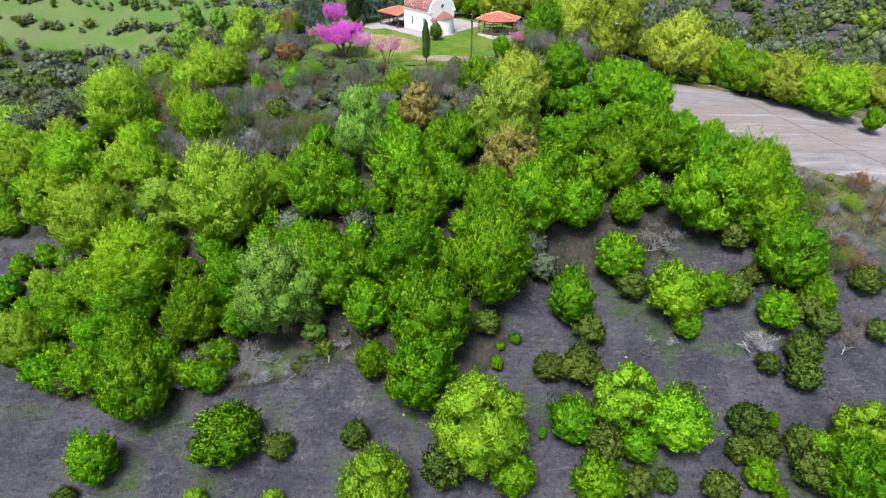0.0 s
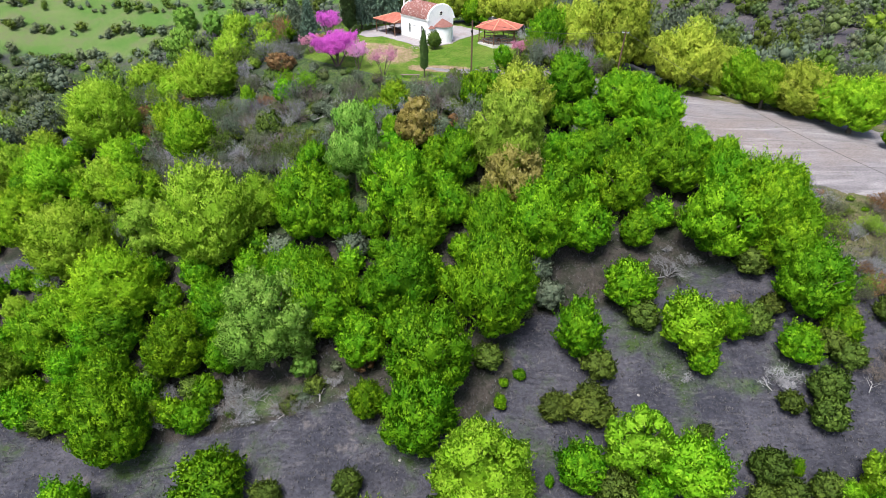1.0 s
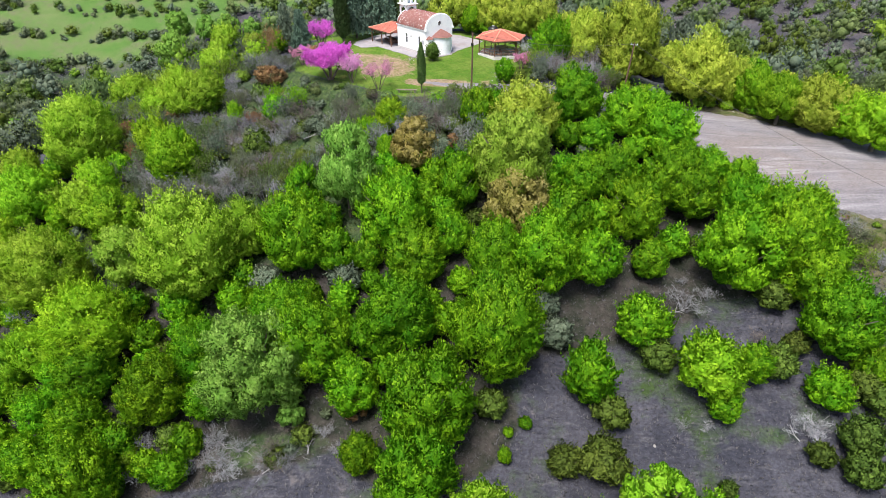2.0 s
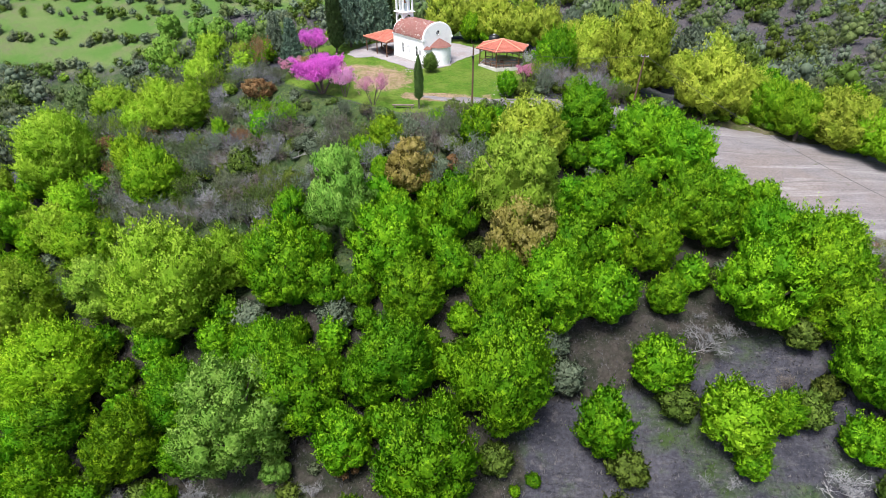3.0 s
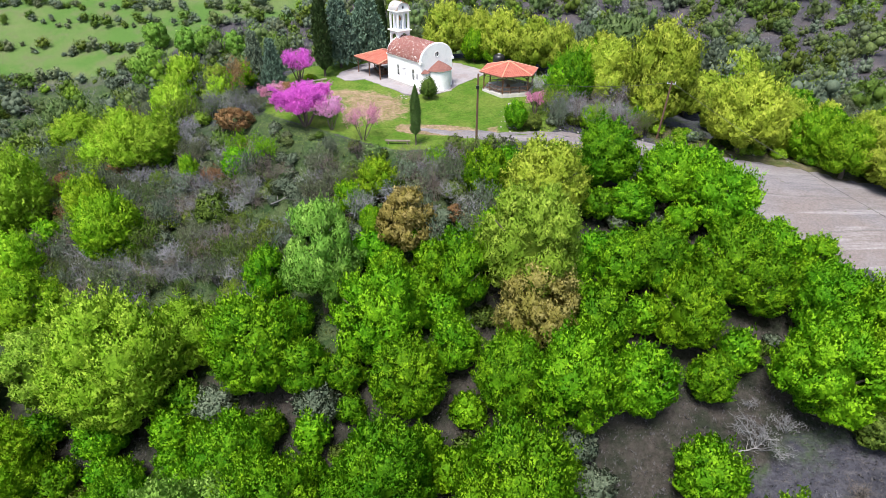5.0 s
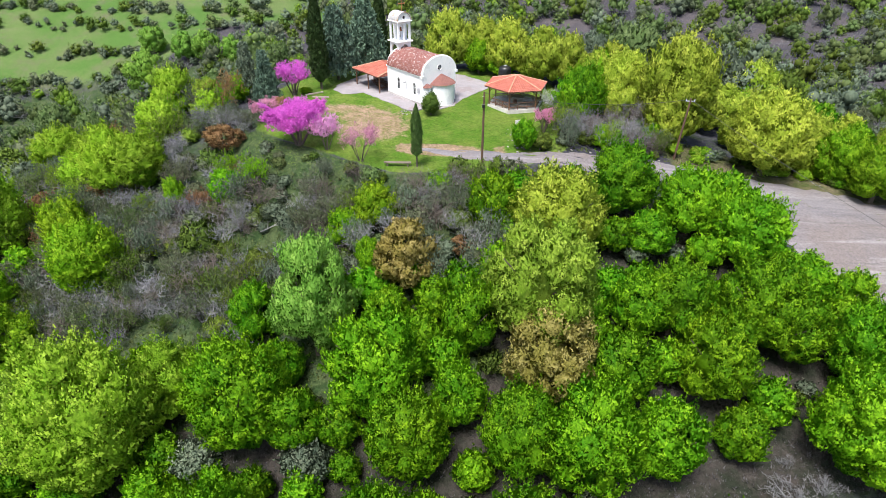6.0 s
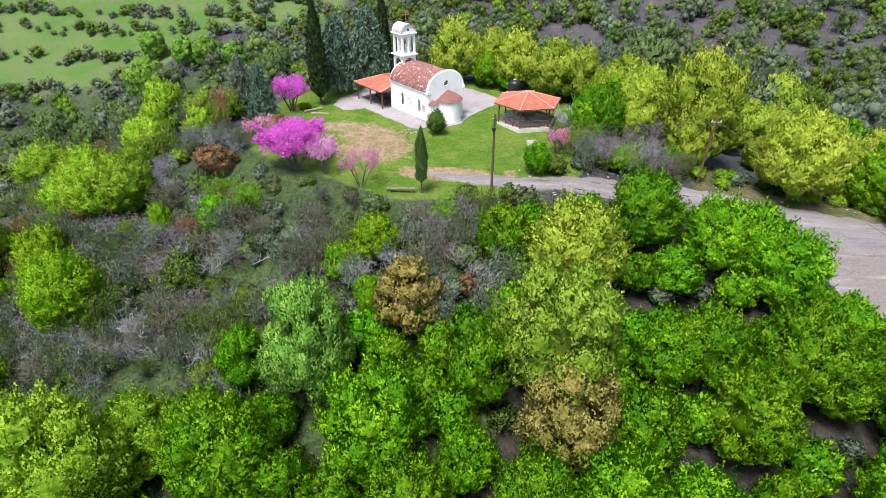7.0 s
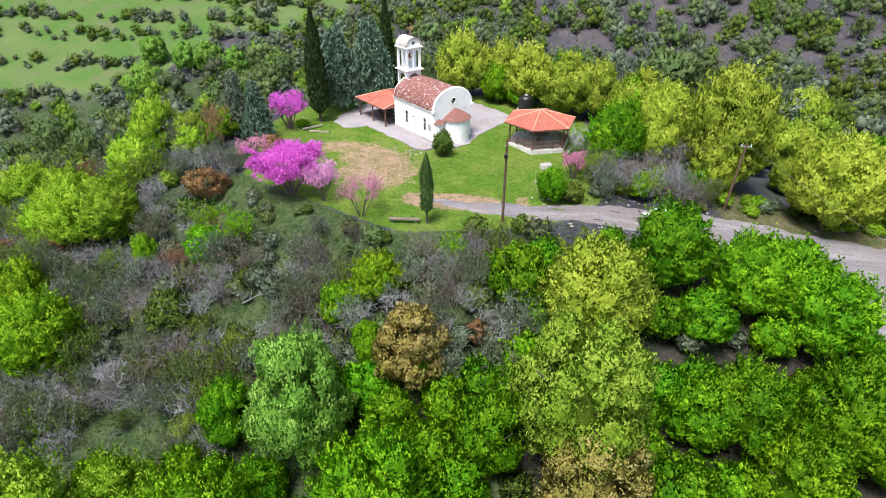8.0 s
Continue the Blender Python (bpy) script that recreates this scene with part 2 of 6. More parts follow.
def smoothstep(a, b, v):
    u = np.clip((np.asarray(v, float) - a) / (b - a), 0, 1)
    return u * u * (3 - 2 * u)


# ---- the lie of the land ----
HILLS = (  # x, y, breadth, height: broad swells and hollows over a plain
    (16, 129, 45, 27.9), (-38, -33, 45, -15.6), (-146, 210, 45, -23.6), (-35, 90, 25, 7.1), (136, 372, 80, 20.8), (70, 75, 25, 8.8),
    (-200, 36, 80, -21.4), (52, 12, 14, -8.7), (43, 210, 45, -9.3), (-104, 372, 80, 11.4), (-80, 105, 25, 8.1),
    (178, 156, 45, 12.4), (40, 120, 14, -4.0), (-8, 48, 14, 2.3), (-200, 195, 25, -6.8), (4, 84, 14, 4.6),
    (-38, 318, 45, -6.3), (-32, 120, 14, 7.0), (-50, 165, 25, -5.5), (52, 36, 14, -2.8), (0, 620, 160, 40.0), (420, 520, 160, 45.0), (-450, 560, 170, 45.0))


def land(x, y):
    """Height of the ground."""
    x, y = np.asarray(x, float), np.asarray(y, float)
    z = np.full(np.broadcast(x, y).shape, -24.0)
    for cx, cy, r, h in HILLS:
        z = z + h * np.exp(-((x - cx) ** 2 + (y - cy) ** 2) / (2 * r * r))
    # the levelled churchyard on the hilltop, falling gently to its front edge
    d = (np.abs((x + 3) / 20.0) ** 3 + np.abs((y - 112) / 19.0) ** 3) ** (1 / 3)
    yard = np.clip(0.7 + 0.075 * (y - 94), 0.5, 2.0)
    m = 1 - smoothstep(0.93, 1.16, d)
    return z * (1 - m) + yard * m


def rough_land(x, y):
    """The same with small humps, away from the yard."""
    x, y = np.asarray(x, float), np.asarray(y, float)
    d = (np.abs((x + 3) / 20.0) ** 3 + np.abs((y - 112) / 19.0) ** 3) ** (1 / 3)
    humps = 0.16 * np.sin(x * 0.9 + 1.7 * np.sin(y * 0.31)) * np.sin(y * 0.8 + 1.3 * np.sin(x * 0.27)) + 0.3 * np.sin(x * 0.21 + 2) * np.sin(y * 0.24 + 1)
    return land(x, y) + humps * smoothstep(1.0, 1.3, d)


ROAD = ((-4, 98.8, 0.1), (-1, 98.0, 0.55), (4, 96.8, 1.2), (9, 96.2, 1.4), (14, 96.0, 1.6), (20, 97.0, 1.9), (28, 97.2, 2.6), (34, 95.5, 4.5), (40, 92, 8.0), (47, 87, 10.0), (56, 82.5, 11.0), (68, 79, 11.5), (90, 72, 12.0), (140, 58, 11.0))


def road_gap(x, y):
    """Metres from the road's edge, negative on the road."""
    x, y = np.asarray(x, float), np.asarray(y, float)
    best = np.full(np.broadcast(x, y).shape, 1e9)
    for (x0, y0, w0), (x1, y1, w1) in zip(ROAD, ROAD[1:]):
        dx, dy = x1 - x0, y1 - y0
        u = np.clip(((x - x0) * dx + (y - y0) * dy) / (dx * dx + dy * dy), 0, 1)
        best = np.minimum(best, np.hypot(x - x0 - u * dx, y - y0 - u * dy) - (w0 + u * (w1 - w0)))
    return best


# ---- ground ----
STANDS = ((-38, 62, 26, 9), (-12, 60, 22, 9), (12, 70, 20, 12), (32, 74, 14, 10), (-60, 86, 16, 11), (20, 84, 18, 7), (-20, 68, 22, 7), (-26, 53, 22, 6), (-2, 52, 9, 7), (-5, 75, 9, 5))  # the woods: middle and half lengths
def graded(lo, hi, step, far, grow=1.22):
    core = list(np.arange(lo, hi + step / 2, step))
    out, s, up, down = core, step, hi, lo
    while up < far or down > -far:
        s *= grow
        up, down = up + s, down - s
        out = [down] + out + [up]
    return np.array(out)


def zone(me, name, values):
    at = me.attributes.new(name, "FLOAT", "POINT")
    at.data.foreach_set("value", np.asarray(values, np.float32).ravel())


def ground_material():
    m, nodes, links = node_material("hillside")
    bsdf = nodes["Principled BSDF"]

    def at(name):
        n = nodes.new("ShaderNodeAttribute")
        n.attribute_name = name
        return n.outputs["Fac"]

    def edge(name, scale, amount):
        """A zone with a ragged edge."""
        n = noise_of(nodes, links, scale, 5, 0.7)
        s = nodes.new("ShaderNodeMath")
        s.operation = "MULTIPLY_ADD"
        s.inputs[1].default_value = amount
        links.new(n, s.inputs[0])
        links.new(at(name), s.inputs[2])
        r = nodes.new("ShaderNodeMapRange")
        r.interpolation_type = "SMOOTHSTEP"
        r.inputs[1].default_value, r.inputs[2].default_value = 0.38 + amount / 2, 0.62 + amount / 2
        links.new(s.outputs[0], r.inputs[0])
        return r.outputs[0]

    # dry slope: grey-violet stubble, moss and bare pale soil
    dry = mixed(nodes, links, "MIX", noise_of(nodes, links, 0.22, 5, 0.65, None, 0.38, 0.62), (0.034, 0.035, 0.046), (0.067, 0.066, 0.081))
    dry = mixed(nodes, links, "MIX", noise_of(nodes, links, 0.11, 6, 0.7, None, 0.52, 0.64), dry, (0.036, 0.058, 0.020))
    dry = mixed(nodes, links, "MIX", noise_of(nodes, links, 0.16, 7, 0.75, None, 0.60, 0.72), dry, (0.145, 0.13, 0.128))
    lie = nodes.new("ShaderNodeMapping")  # old grazing terraces along the slope
    lie.inputs["Rotation"].default_value = (0, 0, radians(-8))
    lie.inputs["Scale"].default_value = (0.5, 1.7, 0.8)
    links.new(nodes.new("ShaderNodeNewGeometry").outputs["Position"], lie.inputs["Vector"])
    dry = mixed(nodes, links, "MIX", noise_of(nodes, links, 1.1, 6, 0.75, lie.outputs[0], 0.54, 0.72), dry, (0.098, 0.094, 0.102))
    dry = mixed(nodes, links, "MIX", noise_of(nodes, links, 1.3, 5, 0.7, lie.outputs[0], 0.54, 0.68), dry, (0.026, 0.027, 0.034))
    # darker green-grey and brown ground inside the wood stands
    dry = mixed(nodes, links, "MIX", edge("wood_floor", 0.3, 0.8), dry, mixed(nodes, links, "MIX", noise_of(nodes, links, 0.5, 5, 0.7, None, 0.4, 0.62), (0.022, 0.026, 0.018), (0.050, 0.044, 0.040)))
    # far hillside: darker, violet-brown, greyed to carry distance haze in the colour
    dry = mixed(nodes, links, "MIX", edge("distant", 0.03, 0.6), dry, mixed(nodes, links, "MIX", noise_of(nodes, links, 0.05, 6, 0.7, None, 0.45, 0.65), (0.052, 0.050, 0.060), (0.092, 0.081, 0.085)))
    # short green grass of the yard, worn in places
    lawn = mixed(nodes, links, "MIX", noise_of(nodes, links, 0.35, 5, 0.65, None, 0.4, 0.6), (0.066, 0.135, 0.014), (0.112, 0.162, 0.028))
    lawn = mixed(nodes, links, "MIX", edge("worn", 0.8, 0.9), lawn, mixed(nodes, links, "MIX", noise_of(nodes, links, 0.9, 4, 0.6, None, 0.4, 0.6), (0.20, 0.155, 0.085), (0.28, 0.20, 0.14)))
    dry = mixed(nodes, links, "MIX", edge("verge", 0.5, 0.9), dry, mixed(nodes, links, "MIX", noise_of(nodes, links, 0.6, 5, 0.7, None, 0.4, 0.62), (0.060, 0.075, 0.024), (0.120, 0.105, 0.062)))
    col = mixed(nodes, links, "MIX", edge("lawn", 0.7, 0.5), dry, lawn)
    meadow = mixed(nodes, links, "MIX", noise_of(nodes, links, 0.045, 5, 0.6, None, 0.4, 0.62), (0.068, 0.135, 0.030), (0.112, 0.152, 0.055))
    meadow = mixed(nodes, links, "MIX", noise_of(nodes, links, 0.09, 6, 0.72, None, 0.50, 0.66), meadow, (0.105, 0.115, 0.062))
    col = mixed(nodes, links, "MIX", edge("meadow", 0.05, 0.5), col, meadow)
    col = mixed(nodes, links, "MIX", edge("bank", 0.35, 0.7), col, mixed(nodes, links, "MIX", noise_of(nodes, links, 0.8, 4, 0.6, None, 0.4, 0.6), (0.030, 0.056, 0.020), (0.058, 0.082, 0.034)))
    fine = noise_of(nodes, links, 3.2, 5, 0.7)
    v = nodes.new("ShaderNodeMapRange")
    v.inputs[1].default_value, v.inputs[2].default_value, v.inputs[3].default_value, v.inputs[4].default_value = 0.3, 0.7, 0.6, 1.4
    links.new(fine, v.inputs[0])
    col = mixed(nodes, links, "MULTIPLY", 1.0, col, v.outputs[0])
    links.new(col, bsdf.inputs["Base Color"])
    bsdf.inputs["Roughness"].default_value = 1.0
    bsdf.inputs["Specular IOR Level"].default_value = 0.1
    bp = nodes.new("ShaderNodeBump")
    bp.inputs["Strength"].default_value, bp.inputs["Distance"].default_value = 0.7, 0.25
    links.new(fine, bp.inputs["Height"])
    links.new(bp.outputs[0], bsdf.inputs["Normal"])
    return m


def build_ground():
    xs, ys = graded(-64, 72, 0.85, 3500), graded(28, 132, 0.85, 3500)
    X, Y = np.meshgrid(xs, ys)
    Z = rough_land(X, Y)
    gap = road_gap(X, Y)
    Z = np.where(gap < 2.5, land(X, Y) * 0.85 + Z * 0.15, Z) - 0.25 * (1 - smoothstep(-0.6, 0.8, gap)) * smoothstep(30, 40, X)
    n, k = X.shape
    idx = np.arange(n * k).reshape(n, k)
    faces = np.stack([idx[:-1, :-1], idx[:-1, 1:], idx[1:, 1:], idx[1:, :-1]], -1).reshape(-1, 4)
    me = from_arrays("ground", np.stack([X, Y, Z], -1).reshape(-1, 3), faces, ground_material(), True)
    d = (np.abs((X + 3) / 20.0) ** 3 + np.abs((Y - 112) / 19.0) ** 3) ** (1 / 3)
    corner = ((X + 6) * 7.5 + (Y - 93.5) * 12) / 14.15  # the bank cuts off the yard's front corner
    strip = 0.8 * np.exp(-(((X + 17.6 + 0.3 * (Y - 92)) / 2.4) ** 2)) * smoothstep(82, 86, Y) * smoothstep(99, 96, Y)  # a green gully down the bank
    zone(me, "lawn", np.maximum((1 - smoothstep(0.94, 1.06, d)) * smoothstep(-1.2, 0.8, corner), strip))
    worn = 0.85 * np.exp(-(((X + 8) / 5.5) ** 2 + ((Y - 105.5) / 6.0) ** 2)) + 0.9 * np.exp(-(((X + 0.5) / 4.0) ** 2 + ((Y - 98.6) / 1.3) ** 2)) + 0.5 * np.exp(-(((X + 14) / 4) ** 2 + ((Y - 111) / 2.5) ** 2))
    worn += 0.45 * np.exp(-((road_gap(X, Y) / 0.9) ** 2)) + 0.4 * np.exp(-(((X - 6 - 0.45 * (Y - 97)) / 0.7) ** 2)) * (Y > 97) * (Y < 106)
    zone(me, "worn", worn)
    gap = road_gap(X, Y)
    zone(me, "verge", smoothstep(24, 30, X) * smoothstep(9, 4, gap) * (Y > 98 - 0.4 * np.maximum(0, X - 34)) * 0.9 + 0.75 * smoothstep(40, 46, X) * smoothstep(14, 6, gap) * (Y < 98 - 0.4 * np.maximum(0, X - 34)))
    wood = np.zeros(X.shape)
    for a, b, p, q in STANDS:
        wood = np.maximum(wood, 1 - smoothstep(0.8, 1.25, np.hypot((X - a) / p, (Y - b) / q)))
    zone(me, "wood_floor", wood * (road_gap(X, Y) > 1.5))
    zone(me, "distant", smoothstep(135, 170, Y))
    mead = smoothstep(-88, -100, X) * smoothstep(236, 250, Y) + smoothstep(-20, -60, X) * smoothstep(272, 290, Y) * 0.9 + 0.7 * np.exp(-(((X + 76) / 14) ** 2 + ((Y - 218) / 12) ** 2))
    zone(me, "meadow", np.clip(mead, 0, 1))
    bank = np.exp(-(((X + 17) / 5.0) ** 2 + ((Y - 94) / 5.0) ** 2)) + 0.8 * np.exp(-(((X - 1) / 9.0) ** 2 + ((Y - 90.5) / 2.0) ** 2)) + 0.75 * np.exp(-(((X + 20) / 3.0) ** 2 + ((Y - 86) / 6.0) ** 2))
    bank += 0.58 * smoothstep(-52, -44, X) * smoothstep(8, 2, X) * smoothstep(64, 72, Y) * smoothstep(96, 90, Y) + 0.52 * smoothstep(-60, -48, X) * smoothstep(-16, -24, X) * smoothstep(88, 92, Y) * smoothstep(118, 110, Y) + 0.35 * smoothstep(12, 14, X) * smoothstep(30, 27, X) * smoothstep(98, 100, Y)
    bank += 0.75 * (1 - smoothstep(-1.5, 0.3, corner)) * (1 - smoothstep(1.0, 1.2, d))
    bank += 0.8 * np.exp(-(((X + 17) / 8.0) ** 2 + ((Y - 49.5) / 2.2) ** 2)) + 0.6 * np.exp(-(((X - 31) / 4.0) ** 2 + ((Y - 49.5) / 2.0) ** 2))
    bank += 0.62 * smoothstep(-40, -60, X) * smoothstep(104, 116, Y) * smoothstep(262, 240, Y)
    zone(me, "bank", bank)
    tagged(new("ground", me), "dry grey-violet hillside with moss, scrub and green yard", "ground", kind="structure")


build_ground()


def road_material():
    m, nodes, links = node_material("gravel_track")
    bsdf = nodes["Principled BSDF"]
    geo = nodes.new("ShaderNodeNewGeometry").outputs["Position"]
    turn = nodes.new("ShaderNodeMapping")
    turn.inputs["Rotation"].default_value = (0, 0, radians(42))
    turn.inputs["Scale"].default_value = (0.14, 0.9, 0.3)
    links.new(geo, turn.inputs["Vector"])
    along = noise_of(nodes, links, 0.75, 6, 0.68, turn.outputs[0], 0.36, 0.64)
    col = mixed(nodes, links, "MIX", along, (0.125, 0.115, 0.125), (0.205, 0.190, 0.200))
    col = mixed(nodes, links, "MIX", noise_of(nodes, links, 0.09, 5, 0.6, geo, 0.46, 0.62), col, (0.165, 0.140, 0.135))
    thin = nodes.new("ShaderNodeMapping")  # wheel tracks run along the road
    thin.inputs["Rotation"].default_value = (0, 0, radians(44))
    thin.inputs["Scale"].default_value = (0.06, 1.0, 0.3)
    links.new(geo, thin.inputs["Vector"])
    col = mixed(nodes, links, "MIX", noise_of(nodes, links, 0.7, 6, 0.7, thin.outputs[0], 0.54, 0.72), col, (0.28, 0.265, 0.27))
    col = mixed(nodes, links, "MIX", noise_of(nodes, links, 1.0, 6, 0.7, thin.outputs[0], 0.56, 0.74), col, (0.095, 0.085, 0.085))
    col = mixed(nodes, links, "MIX", noise_of(nodes, links, 0.30, 6, 0.7, turn.outputs[0], 0.60, 0.76), col, (0.34, 0.33, 0.33))
    col = mixed(nodes, links, "MIX", noise_of(nodes, links, 0.55, 6, 0.72, geo, 0.62, 0.72), col, (0.085, 0.085, 0.05))
    fine = noise_of(nodes, links, 4.0, 5, 0.7, geo)
    v = nodes.new("ShaderNodeMapRange")
    v.inputs[1].default_value, v.inputs[2].default_value, v.inputs[3].default_value, v.inputs[4].default_value = 0.3, 0.7, 0.75, 1.25
    links.new(fine, v.inputs[0])
    col = mixed(nodes, links, "MULTIPLY", 1.0, col, v.outputs[0])
    links.new(col, bsdf.inputs["Base Color"])
    bsdf.inputs["Roughness"].default_value = 1.0
    bp = nodes.new("ShaderNodeBump")
    bp.inputs["Strength"].default_value, bp.inputs["Distance"].default_value = 0.6, 0.12
    links.new(fine, bp.inputs["Height"])
    links.new(bp.outputs[0], bsdf.inputs["Normal"])
    return m


def build_road():
    """A draped strip with ragged edges, a little above the ground."""
    line = np.array(ROAD, float)
    at = np.concatenate([[0], np.cumsum(np.hypot(np.diff(line[:, 0]), np.diff(line[:, 1])))])
    s = np.arange(0, at[-1], 0.35)
    x, y, w = (np.interp(s, at, line[:, k]) for k in range(3))
    for k in range(3):  # round the bends
        x, y, w = (np.convolve(np.pad(v, 6, mode="edge"), np.ones(13) / 13, "valid") for v in (x, y, w))
    dx, dy = np.gradient(x), np.gradient(y)
    n = np.hypot(dx, dy)
    nx, ny = -dy / n, dx / n
    across = 24
    u = np.linspace(-1, 1, across + 1)
    rag = [np.clip(0.25 + w / 14, 0, 0.9) * (0.55 * np.sin(s * 0.7 + 3 * side) * np.sin(s * 0.23 + side) + 0.3 * np.sin(s * 1.9 + side) + 0.2 * np.sin(s * 4.3)) for side in (1, 2)]
    left, right = w + rag[0], w + rag[1]
    off = np.where(u[None] < 0, u[None] * left[:, None], u[None] * right[:, None])
    X, Y = x[:, None] + nx[:, None] * off, y[:, None] + ny[:, None] * off
    Z = rough_land(X, Y) * 0.15 + land(X, Y) * 0.85 - 0.25 * (1 - smoothstep(-0.6, 0.8, road_gap(X, Y))) * smoothstep(30, 40, X)
    rut = -0.05 * np.exp(-((np.abs(off) - 0.75) / 0.28) ** 2) * (w < 4)[:, None]
    Z = Z + 0.07 + rut - 0.25 * smoothstep(0.93, 1.0, np.abs(u))[None] + 0.03 * np.sin((Y + 0.45 * X) * 2.4)
    k = across + 1
    idx = np.arange(len(s) * k).reshape(len(s), k)
    quads = np.stack([idx[:-1, :-1], idx[1:, :-1], idx[1:, 1:], idx[:-1, 1:]], -1).reshape(-1, 4)
    me = from_arrays("road", np.stack([X, Y, Z], -1).reshape(-1, 3), quads, road_material(), True)
    tagged(new("road", me), "pale rutted gravel track widening into a turning place", "road", kind="structure")


build_road()


# ---- plants ----
def unit(v):
    return v / np.maximum(np.linalg.norm(v, axis=1, keepdims=True), 1e-9)


def sprays(rng, pts, nrm, size, upward=0.35, thin=0.42):
    """One pointed leaf spray at each point, facing roughly along nrm, its tip outward and up."""
    n = len(pts)
    nrm = unit(nrm + rng.normal(0, 0.42, (n, 3)))
    tip = unit(rng.normal(0, 0.65, (n, 3)) + np.array([0, 0, upward * 2]) + 0.7 * nrm)
    side = unit(np.cross(tip, nrm))
    s = (size * rng.uniform(0.65, 1.35, n))[:, None]
    a = pts - tip * s * 0.4 - side * s * thin
    b = pts - tip * s * 0.4 + side * s * thin
    c = pts + tip * s * 0.75
    return np.stack([a, b, c], 1).reshape(-1, 3), np.arange(3 * n).reshape(n, 3)


def lobes_of(rng, count, shape):
    """Separate clumps of an open crown of radius 1 and height 2: middles and radii."""
    out = []
    while len(out) < count:
        v = rng.normal(0, 1, 3)
        v /= np.linalg.norm(v)
        if v[2] > -0.3:
            q = rng.uniform(0.45, 0.85)
            out.append((np.array([v[0] * q, v[1] * q, 1.15 + v[2] * 0.75 * q]), rng.uniform(0.17, 0.30)))
    return np.array([c for c, r in out]), np.array([r for c, r in out])


# shape: boughs, their reach from the heart, their radii, crown's foot, upward lean of the tufts, their length, share of each bough that its leafy body fills
SHAPES = {
    "dome": (28, (0.56, 0.66), (0.23, 0.31), 0.02, 0.95, 0.38, 0.55),
    "oak": (36, (0.56, 0.74), (0.17, 0.26), 0.08, 0.35, 0.22, 0.55),
    "bush": (15, (0.46, 0.56), (0.29, 0.40), 0.0, 0.9, 0.36, 0.60),
    "far": (7, (0.44, 0.58), (0.36, 0.48), 0.0, 0.6, 0.24, 0.64),
    "low": (10, (0.46, 0.58), (0.32, 0.44), 0.0, 0.85, 0.32, 0.50),
    "airy": (26, (0.50, 0.80), (0.18, 0.28), 0.20, 0.35, 0.18, 0.45),
}


def spread_dirs(rng, n, low, jitter):
    """n directions spread evenly over a sphere down to z = low."""
    k = np.arange(n) + 0.5
    z = 1 - (1 - low) * k / n
    a = k * 2.39996 + rng.uniform(0, 6.28)
    q = np.sqrt(np.maximum(0, 1 - z * z))
    return unit(np.stack([q * np.cos(a), q * np.sin(a), z], 1) + rng.normal(0, jitter, (n, 3)))


